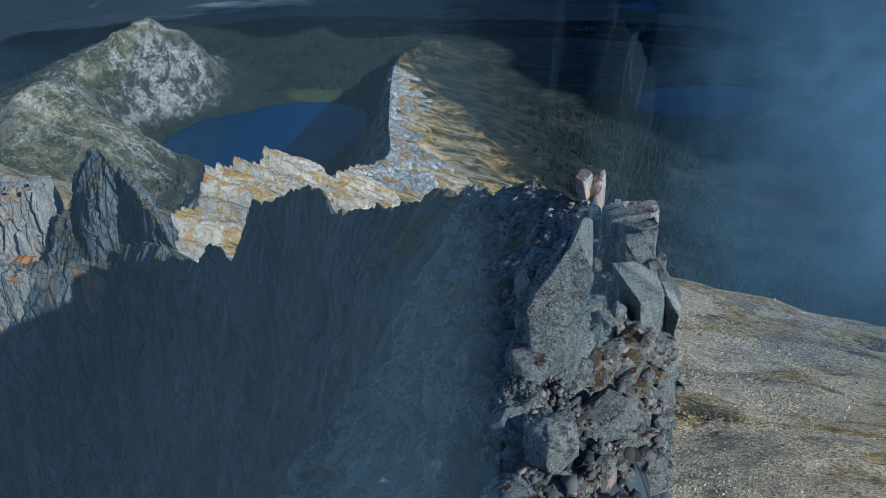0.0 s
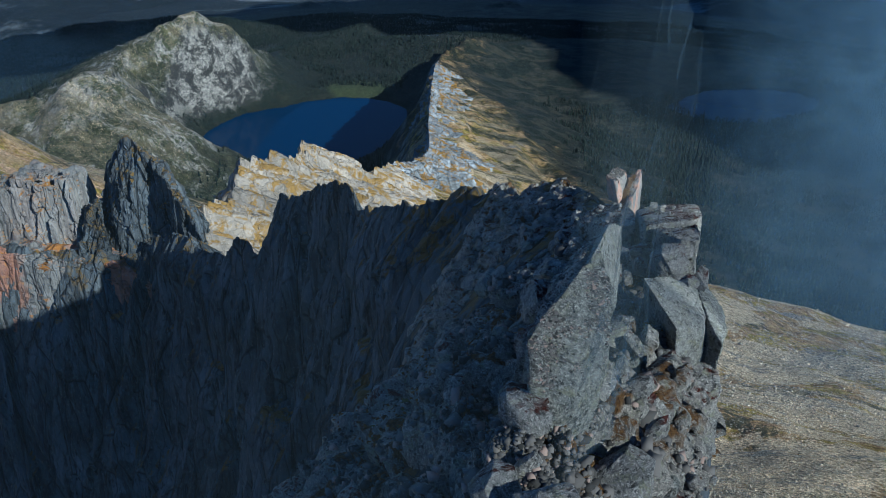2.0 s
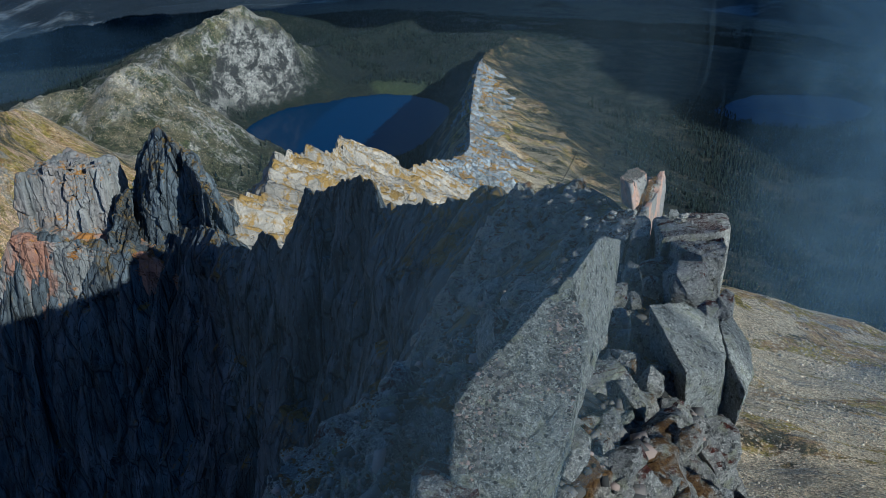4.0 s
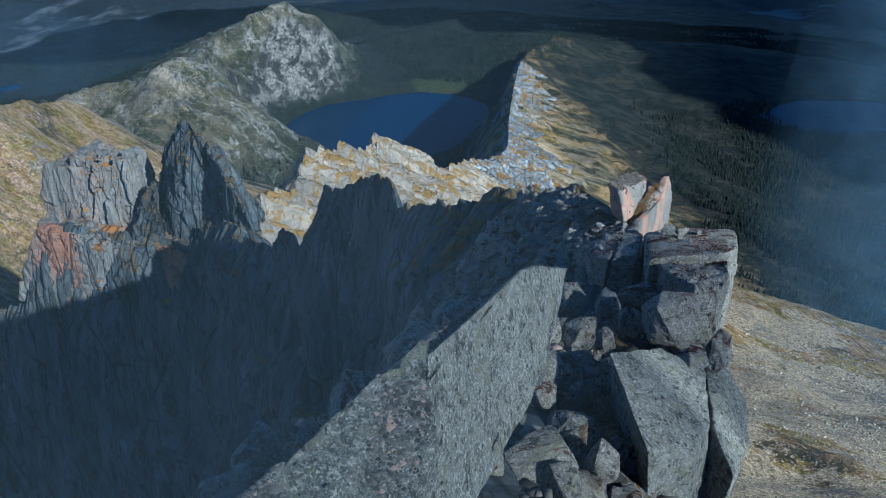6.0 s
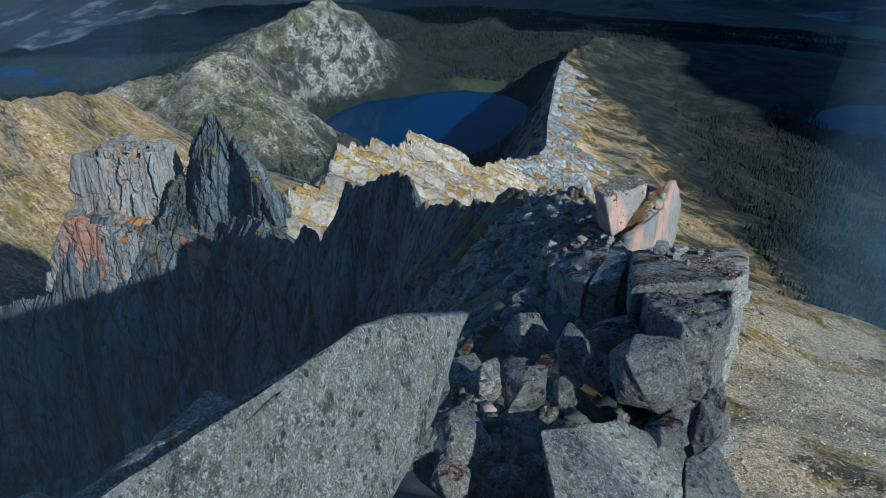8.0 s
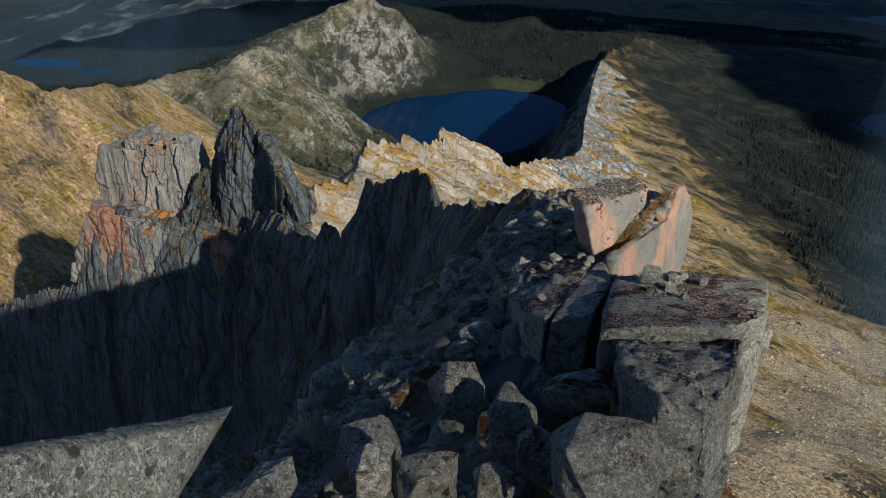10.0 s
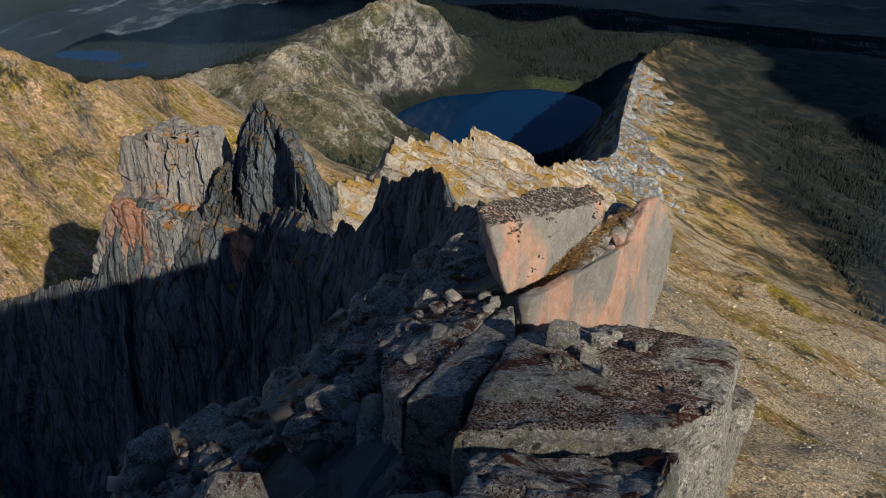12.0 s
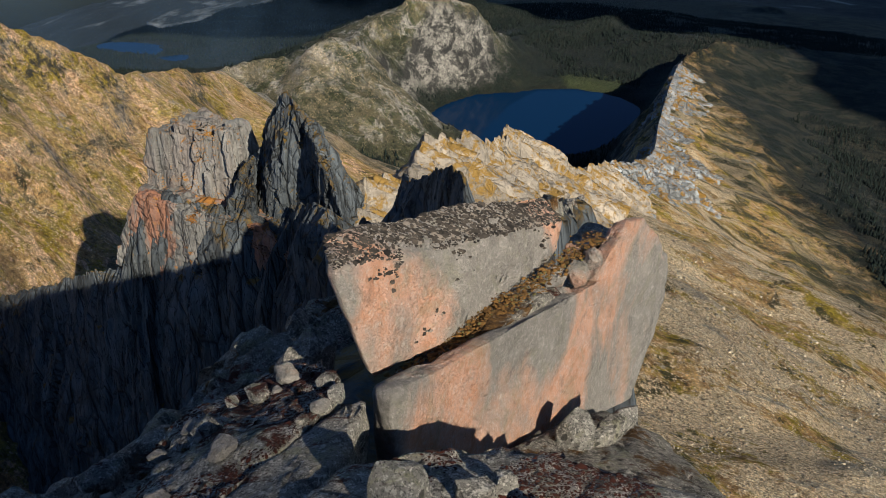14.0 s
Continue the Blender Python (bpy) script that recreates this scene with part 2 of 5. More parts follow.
def granite(name, tone=0.24, warm=(1.0, 0.98, 0.95), moss=0.35, moss_color=(0.040, 0.011, 0.006), pink=0.0, crack=1.2, ochre=0.0):
    """Weathered lichen-spotted granite; moss lies on what faces up."""
    n = Nodes(name)
    at = n.coords()
    kind = n.add("ShaderNodeObjectInfo").outputs["Random"]
    big = n.noise(at, 0.8, 6, 0.65, 0.5)
    mid = n.noise(at, 4.5, 9, 0.72, 0.3)
    fine = n.noise(at, 17.0, 8, 0.8)
    salt = n.noise(at, 60.0, 4, 0.75)
    c = lambda k: tuple(min(0.72, k) * w for w in warm)
    col = n.mix(big, c(tone * 0.62), c(tone * 1.3))
    if pink:
        streak = n.noise(n.coords(0.6, 0.6, 0.35, (0.45, 0, 0)), 0.75, 8, 0.60, 0.4)
        col = n.mix(n.ramp(streak, (0.50, 0.0), (0.57, pink)), col, n.mix(n.ramp(mid, (0.4, 0.0), (0.6, 1.0)), (0.60, 0.30, 0.17), (0.78, 0.48, 0.36)))
    col = n.mix(n.ramp(mid, (0.50, 0.0), (0.58, 0.8 - 0.6 * (pink > 0))), col, c(tone * 0.36))
    col = n.mix(n.ramp(fine, (0.52, 0.0), (0.58, 0.85 - 0.55 * (pink > 0))), col, c(tone * 2.1))
    col = n.mix(n.ramp(salt, (0.54, 0.0), (0.60, 0.9 - 0.65 * (pink > 0))), col, c(tone * 0.12))
    col = n.mix(n.ramp(n.noise(at, 40.0, 4, 0.75), (0.57, 0.0), (0.62, 0.85 - 0.6 * (pink > 0))), col, c(tone * 2.7))
    lichen = n.ramp(n.noise(at, 2.1, 10, 0.8, 0.7), (0.54, 0.0), (0.59, 0.8 - 0.45 * (pink > 0)))
    col = n.mix(lichen, col, n.mix(n.ramp(salt, (0.42, 0.0), (0.58, 1.0)), (0.10, 0.10, 0.055), (0.42, 0.41, 0.29)))
    col = n.mix(n.ramp(n.noise(at, 3.0, 11, 0.82, 0.4), (0.55, 0.0), (0.59, 0.85 - 0.55 * (pink > 0))), col, c(tone * 0.16))
    pits = n.voronoi(n.mix(0.08, at, n.noise(at, 6.0, 3, 0.6)), 5.5)
    col = n.mix(n.ramp(pits, (0.13, 0.8 * (pink == 0)), (0.17, 0.0)), col, c(tone * 0.10))
    if moss:
        spread = n.noise(n.coords(1.0, 1.6, 1.0), 0.9, 12, 0.8, 0.8)
        where = n.math("MULTIPLY", n.ramp(n.up(), (0.55, 0.0), (0.8, 1.0)), n.ramp(spread, (0.60 - moss * 0.2, 0.0), (0.64 - moss * 0.2, 1.0)))
        col = n.mix(where, col, n.mix(n.ramp(fine, (0.4, 0.0), (0.6, 1.0)), tuple(0.5 * k for k in moss_color), tuple(2.8 * k for k in moss_color)))
    if ochre:
        where = n.math("MULTIPLY", n.ramp(n.up(), (0.45, 0.0), (0.75, 1.0)), n.ramp(n.noise(at, 0.7, 10, 0.75, 0.4), (0.60 - ochre * 0.2, 0.0), (0.64 - ochre * 0.2, 1.0)))
        col = n.mix(where, col, n.mix(n.ramp(fine, (0.4, 0.0), (0.6, 1.0)), (0.05, 0.022, 0.006), (0.18, 0.10, 0.028)))
    col = n.mix(0.5, col, n.mix(kind, (0.55, 0.56, 0.58), (1.0, 0.96, 0.90)), "MULTIPLY")
    cracks = n.voronoi(n.mix(0.15, n.coords(1, 1, 0.6, (0.3, 0.2, 0.4)), n.noise(at, 2.0, 4, 0.6)), crack, "DISTANCE_TO_EDGE")
    h = n.mix(0.3, mid, n.ramp(cracks, (0.0, 0.0), (0.03, 1.0)))
    nrm = n.bump(salt, 0.5, 0.015, n.bump(fine, 0.9, 0.07, n.bump(h, 0.9, 0.26)))
    return n.done(col, 0.92, nrm)


def cliff_rock(name, tone, scale, warm=(1.0, 0.98, 0.95), ochre=0.4, ochre_color=(0.30, 0.15, 0.035), rust=0.0, tall=0.22, lines=0.5, speck=0.35, bark=1.0):
    """Rock wall of smooth tall faces between dark upright cracks, with rib shading painted as streaks, rust stains and
    grass on its ledges.
    """
    n = Nodes(name)
    tall_at = n.coords(1, 1, tall, (0.05, 0.12, 0))
    at = n.coords()
    big = n.noise(at, 0.07 * scale, 7, 0.65, 0.5)
    streak = n.noise(tall_at, 0.4 * scale, 8, 0.62, 0.4)
    thin = n.noise(tall_at, 1.6 * scale, 8, 0.68, 0.3)
    fine = n.noise(at, 3.0 * scale, 9, 0.75)
    c = lambda k: tuple(k * w for w in warm)
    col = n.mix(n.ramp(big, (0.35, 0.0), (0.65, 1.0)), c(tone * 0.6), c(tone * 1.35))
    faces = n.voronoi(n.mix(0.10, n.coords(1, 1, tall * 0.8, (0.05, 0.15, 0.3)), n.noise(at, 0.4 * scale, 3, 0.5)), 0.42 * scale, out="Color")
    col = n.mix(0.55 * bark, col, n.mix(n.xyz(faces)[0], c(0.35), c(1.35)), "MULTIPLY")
    # Dark and light streaks paint the shade and highlights of upright ribs.
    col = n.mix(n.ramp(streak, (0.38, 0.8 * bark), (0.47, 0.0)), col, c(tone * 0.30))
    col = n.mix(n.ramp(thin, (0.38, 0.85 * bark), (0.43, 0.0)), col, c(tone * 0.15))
    col = n.mix(n.ramp(thin, (0.58, 0.0), (0.66, 0.5 * bark)), col, c(min(0.6, tone * 1.7)))
    col = n.mix(n.ramp(fine, (0.54, 0.0), (0.66, speck)), col, c(min(0.62, tone * 2.0)))
    if rust:
        col = n.mix(n.ramp(n.noise(tall_at, 0.16 * scale, 6, 0.65), (0.47, 0.0), (0.56, rust)), col, n.mix(fine, (0.15, 0.055, 0.030), (0.28, 0.14, 0.08)))
    edges = n.voronoi(n.mix(0.12, n.coords(1, 1, tall * 1.2, (0.05, 0.15, 0.3)), n.noise(at, 0.5 * scale, 3, 0.5)), 0.30 * scale, "DISTANCE_TO_EDGE")
    joints = n.voronoi(n.mix(0.14, n.coords(1, 1, tall * 1.6, (0.1, 0.2, 0.9)), n.noise(at, 1.1 * scale, 3, 0.5)), 0.85 * scale, "DISTANCE_TO_EDGE")
    col = n.mix(n.ramp(edges, (0.0, lines), (0.022, 0.0)), col, c(tone * 0.12))
    col = n.mix(n.ramp(n.math("ADD", joints, n.math("MULTIPLY", n.math("SUBTRACT", fine, 0.45), 0.12)), (0.0, 0.6 * lines), (0.025, 0.0)), col, c(tone * 0.2))
    if ochre:
        where = n.math("MULTIPLY", n.ramp(n.up(), (0.42, 0.0), (0.62, 1.0)), n.ramp(n.noise(at, 0.25 * scale, 12, 0.78, 0.4), (0.60 - 0.25 * ochre, 0.0), (0.65 - 0.25 * ochre, 1.0)))
        col = n.mix(where, col, n.mix(fine, tuple(0.45 * k for k in ochre_color), tuple(1.5 * k for k in ochre_color)))
    h = n.mix(0.4, n.ramp(edges, (0.0, 0.0), (0.06, 1.0)), n.mix(0.5, streak, n.ramp(joints, (0.0, 0.0), (0.07, 1.0))))
    nrm = n.bump(fine, 0.5, 0.22 / scale, n.bump(thin, 0.5, 0.4 / scale, n.bump(h, 0.8 * bark, 1.4 / scale)))
    return n.done(col, 0.88, nrm)


def land(name):
    """Mountain slopes: ochre grass, beige scree of single stones and bare rock, with dark forest soil low down,
    darkened further for cloud shade.
    """
    n = Nodes(name)
    at = n.coords()
    x, y, z = n.xyz(n.pos.outputs["Position"])
    mid = n.noise(at, 0.045, 12, 0.78, 0.4)
    fine = n.ramp(n.noise(at, 0.22, 12, 0.85), (0.41, 0.0), (0.59, 1.0))
    speck = n.ramp(n.noise(at, 0.70, 9, 0.88), (0.41, 0.0), (0.59, 1.0))
    grain = n.ramp(n.noise(at, 2.6, 7, 0.85), (0.44, 0.0), (0.56, 1.0))
    bent = n.mix(0.12, at, n.noise(at, 3.0, 3, 0.6))
    tone = n.xyz(n.voronoi(bent, 2.1, out="Color"))
    gap = n.voronoi(bent, 2.1, "DISTANCE_TO_EDGE")
    tuft = n.xyz(n.voronoi(at, 0.55, out="Color"))
    rag = n.math("MULTIPLY", n.math("SUBTRACT", n.noise(at, 0.35, 11, 0.82), 0.5), 0.75)
    fall = n.math("ADD", n.noise(n.coords(0.55, 1.0, 0.7, (0, 0, 0.5)), 0.045, 3, 0.6, 0.8), rag)
    fall2 = n.math("ADD", n.noise(n.coords(0.55, 1.0, 0.7, (0, 0, 0.35)), 0.03, 3, 0.6, 0.8), rag)
    streak = n.math("ADD", n.noise(n.coords(0.16, 1.0, 0.8, (0, 0, 0.3)), 0.12, 4, 0.65, 0.5), n.math("MULTIPLY", rag, 0.6))
    gold = n.mix(fine, (0.22, 0.115, 0.040), (0.66, 0.46, 0.20))
    moss = n.mix(fine, (0.13, 0.095, 0.008), (0.44, 0.34, 0.035))
    heath = n.mix(fine, (0.012, 0.017, 0.010), (0.060, 0.064, 0.030))
    straw = n.mix(speck, (0.36, 0.19, 0.11), (0.80, 0.60, 0.42))
    grass = n.mix(n.ramp(n.math("ADD", mid, n.math("MULTIPLY", tuft[1], 0.06)), (0.49, 0.0), (0.55, 1.0)), moss, gold)
    grass = n.mix(n.math("MULTIPLY", n.ramp(streak, (0.53, 0.0), (0.57, 0.9)), n.ramp(n.math("DIVIDE", n.math("ADD", x, 200.0), 150.0), (0.0, 1.0), (1.0, 0.25))), grass, straw)
    grass = n.mix(0.55, grass, n.mix(tuft[0], (0.45, 0.43, 0.40), (1.5, 1.48, 1.4)), "MULTIPLY")
    grass = n.mix(n.ramp(n.noise(at, 0.022, 13, 0.8, 0.6), (0.535, 0.0), (0.565, 0.9)), grass, heath)
    grass = n.mix(n.ramp(n.noise(at, 0.016, 12, 0.8, 0.3), (0.59, 0.0), (0.62, 0.9)), grass, n.mix(speck, (0.10, 0.10, 0.10), (0.42, 0.41, 0.39)))
    stone = n.mix(fine, (0.06, 0.06, 0.06), (0.48, 0.46, 0.42))
    broken = n.math("ADD", n.noise(n.coords(1, 1, 0.45), 0.05, 13, 0.86, 0.5), n.math("MULTIPLY", n.math("ADD", z, 460.0), 0.00028))
    alp = n.mix(n.ramp(broken, (0.49, 0.0), (0.525, 1.0)), n.mix(fine, (0.014, 0.020, 0.012), (0.085, 0.098, 0.045)), stone)
    alp = n.mix(n.ramp(n.noise(at, 0.018, 12, 0.8, 0.4), (0.56, 0.0), (0.60, 0.85)), alp, n.mix(fine, (0.07, 0.075, 0.025), (0.22, 0.20, 0.08)))
    north = n.math("DIVIDE", n.math("SUBTRACT", y, n.math("MULTIPLY", n.math("ADD", x, 250.0), 1.2)), 1000.0)
    grass = n.mix(n.math("MULTIPLY", n.ramp(north, (0.62, 0.0), (0.92, 1.0)), n.ramp(n.math("DIVIDE", n.math("ADD", x, 400.0), 300.0), (0.5, 1.0), (0.9, 0.0))), grass, alp)
    # Forest soil, its colour taken near black to hold cloud shade.
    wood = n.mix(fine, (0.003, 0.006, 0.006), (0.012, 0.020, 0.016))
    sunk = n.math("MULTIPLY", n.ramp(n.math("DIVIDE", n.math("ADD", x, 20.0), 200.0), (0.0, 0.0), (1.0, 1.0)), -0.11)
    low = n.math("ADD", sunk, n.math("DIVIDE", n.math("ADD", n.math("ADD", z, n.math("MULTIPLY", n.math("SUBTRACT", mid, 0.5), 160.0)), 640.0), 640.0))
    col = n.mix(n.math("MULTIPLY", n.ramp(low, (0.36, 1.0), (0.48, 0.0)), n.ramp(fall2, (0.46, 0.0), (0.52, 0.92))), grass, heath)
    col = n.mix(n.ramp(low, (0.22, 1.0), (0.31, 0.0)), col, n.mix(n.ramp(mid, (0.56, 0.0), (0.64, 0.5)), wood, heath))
    mead = n.math("ADD", n.math("POWER", n.math("DIVIDE", n.math("ADD", x, 205.0), 56.0), 2.0), n.math("POWER", n.math("DIVIDE", n.math("SUBTRACT", y, 1325.0), 32.0), 2.0))
    col = n.mix(n.ramp(n.math("ADD", mead, n.math("MULTIPLY", rag, 2.0)), (0.6, 0.9), (1.0, 0.0)), col, n.mix(fine, (0.02, 0.030, 0.012), (0.055, 0.07, 0.03)))
    scree = n.ramp(tone[0], (0.0, (0.16, 0.13, 0.09)), (0.2, (0.50, 0.39, 0.24)), (0.6, (0.76, 0.60, 0.385)), (1.0, (0.88, 0.76, 0.54)))
    scree = n.mix(n.ramp(n.noise(n.coords(0.3, 1.0, 0.7, (0, 0, 0.4)), 0.09, 11, 0.75, 0.4), (0.55, 0.0), (0.59, 0.75)), scree, n.mix(tone[1], (0.05, 0.052, 0.055), (0.40, 0.39, 0.36)))
    scree = n.mix(n.ramp(gap, (0.0, 0.5), (0.10, 0.0)), scree, (0.08, 0.06, 0.04))
    east = n.math("DIVIDE", n.math("ADD", x, 120.0), 200.0)
    near = n.ramp(n.math("DIVIDE", y, 1000.0), (0.10, 0.085), (0.55, -0.03))
    stony = n.math("ADD", n.math("MULTIPLY", n.ramp(n.math("ADD", fall, near), (0.50, 0.0), (0.54, 1.0)), n.ramp(east, (0.0, 0.2), (0.5, 1.0))), n.ramp(n.math("MULTIPLY", tone[2], n.noise(at, 0.12, 6, 0.7)), (0.46, 0.0), (0.49, 0.95)))
    col = n.mix(n.math("MULTIPLY", n.math("MINIMUM", stony, 1.0), n.ramp(low, (0.25, 0.05), (0.42, 1.0))), col, scree)
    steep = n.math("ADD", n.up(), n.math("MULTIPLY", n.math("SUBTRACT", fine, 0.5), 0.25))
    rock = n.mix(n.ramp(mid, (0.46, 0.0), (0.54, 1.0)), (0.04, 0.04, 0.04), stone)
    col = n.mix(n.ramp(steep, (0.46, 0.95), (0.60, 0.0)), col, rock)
    # Far ground: pale patches are fields; its dark blue paints cloud shade and haze.
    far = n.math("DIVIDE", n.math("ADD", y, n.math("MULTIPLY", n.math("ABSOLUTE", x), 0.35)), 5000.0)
    far_toned = n.mix(n.ramp(n.noise(n.coords(0.6, 1, 1), 0.004, 7, 0.65, 0.3), (0.57, 0.0), (0.66, 1.0)), (0.008, 0.014, 0.021), (0.13, 0.145, 0.16))
    col = n.mix(n.ramp(far, (0.47, 0.0), (0.52, 1.0)), col, far_toned)
    col = n.mix(0.6, col, n.mix(grain, (0.52, 0.52, 0.54), (1.48, 1.46, 1.42)), "MULTIPLY")
    col = n.mix(0.8, col, n.mix(speck, (0.62, 0.63, 0.66), (1.45, 1.43, 1.38)), "MULTIPLY")
    nrm = n.bump(grain, 0.8, 0.3, n.bump(n.ramp(gap, (0.0, 0.0), (0.2, 1.0)), 0.9, 0.14, n.bump(speck, 0.8, 0.6, n.bump(fine, 0.8, 1.3))))
    return n.done(col, 0.95, nrm)


def water(name):
    n = Nodes(name)
    n.bsdf.inputs["Specular IOR Level"].default_value = 0.06
    ripple = n.noise(n.coords(), 0.6, 4, 0.5)
    return n.done((0.003, 0.014, 0.044), 0.10, n.bump(ripple, 0.05, 0.05))


def leaves(name):
    n = Nodes(name)
    r = n.pos.outputs["Random Per Island"]
    # Needle green taken near black, so the colour carries cloud shade too.
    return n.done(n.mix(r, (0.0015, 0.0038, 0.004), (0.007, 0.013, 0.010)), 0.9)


M_LAND = land("mountain_land")
M_WATER = water("lake_water")
M_TREES = leaves("conifer_needles")
# Cliff tone is dark and bluish: its shade is put into the colour.
M_CLIFF = cliff_rock("shade_toned_cliff", 0.078, 0.8, warm=(0.90, 0.98, 1.06), ochre=0.42, ochre_color=(0.10, 0.065, 0.016), lines=0.85, tall=0.14, speck=0.2)
M_TOWER = cliff_rock("tower_rock", 0.135, 0.6, bark=0.5, ochre=0.35, ochre_color=(0.19, 0.095, 0.02), rust=0.12, lines=0.25, tall=0.12)
M_BUTT = cliff_rock("buttress_rock", 0.125, 0.7, bark=0.7, ochre=0.4, ochre_color=(0.21, 0.095, 0.018), rust=0.8, lines=0.25, tall=0.13)
M_FARROCK = cliff_rock("far_ridge_stone", 0.24, 0.28, warm=(0.95, 0.99, 1.04), ochre=0.42, ochre_color=(0.20, 0.115, 0.02), tall=0.7, lines=0.1)
M_PALE = cliff_rock("pale_ridge_rock", 0.27, 0.5, bark=0.6, warm=(1.0, 0.90, 0.77), ochre=0.44, ochre_color=(0.20, 0.125, 0.030), tall=0.6, lines=0.1)
M_ROCK = granite("grey_granite", 0.28, warm=(1.0, 0.95, 0.86), moss=0.32)
M_SLAB = granite("slab_granite", 0.29, warm=(1.0, 0.99, 0.90), moss=0.0)
M_PINK = granite("pink_granite", 0.32, warm=(1.0, 0.93, 0.86), moss=0.0, pink=0.85, crack=0.4)
M_RED = granite("mossy_granite", 0.27, warm=(1.0, 0.96, 0.88), moss=0.36, moss_color=(0.030, 0.007, 0.003), crack=0.5)
M_TURF = granite("turfy_rock", 0.27, warm=(1.0, 0.93, 0.82), moss=0.25, ochre=0.36)
M_LICHEN = granite("lichen_granite", 0.24, warm=(1.0, 0.99, 0.88), moss=0.0)
M_FRESH = granite("fresh_granite", 0.5, warm=(1.0, 0.85, 0.78), moss=0.0)

# ---------------------------------------------------------------- ground
az = np.r_[np.linspace(-180, -50, 41)[:-1], np.linspace(-50, 38, 560), np.linspace(38, 180, 46)[1:]]
rad = np.r_[np.geomspace(2, 56, 16), np.geomspace(60, 4950, 570)]
A, R = np.meshgrid(np.radians(az), rad, indexing="ij")
xy = np.stack([(R * np.sin(A)).ravel(), (R * np.cos(A)).ravel()], 1)
gz = ground_height(xy)
p3 = np.c_[xy, gz]
rr = np.hypot(xy[:, 0], xy[:, 1])
rocky = np.clip((gz - LAKE - 10) / 60, 0, 1)
gz = gz + rocky * (2.0 * fbm(p3 / 26, 3, 50, 0.5) + np.clip(rr / 600, 0.1, 1.5) * np.where(xy[:, 1] > 820, 4.0, 1.6) * np.maximum(ridged(p3 / 50, 3, 51) - 0.2, -0.3))
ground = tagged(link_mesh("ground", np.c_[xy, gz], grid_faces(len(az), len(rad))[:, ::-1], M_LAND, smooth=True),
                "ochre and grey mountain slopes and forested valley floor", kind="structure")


def disc(name, cx, cy, z, ra, rb, rot):
    bm = bmesh.new()
    bmesh.ops.create_circle(bm, cap_ends=True, radius=1.0, segments=72)
    for v in bm.verts:
        u, w = v.co.x * ra, v.co.y * rb
        v.co = (cx + u * math.cos(rot) - w * math.sin(rot), cy + u * math.sin(rot) + w * math.cos(rot), z)
    return part(name, bm, M_WATER)


for cx, cy, ra, rb, rot in LAKES:
    tagged(disc("water", cx, cy, LAKE, ra * 1.3, rb * 1.3, rot), "deep blue mountain lake with a still surface", kind="structure")


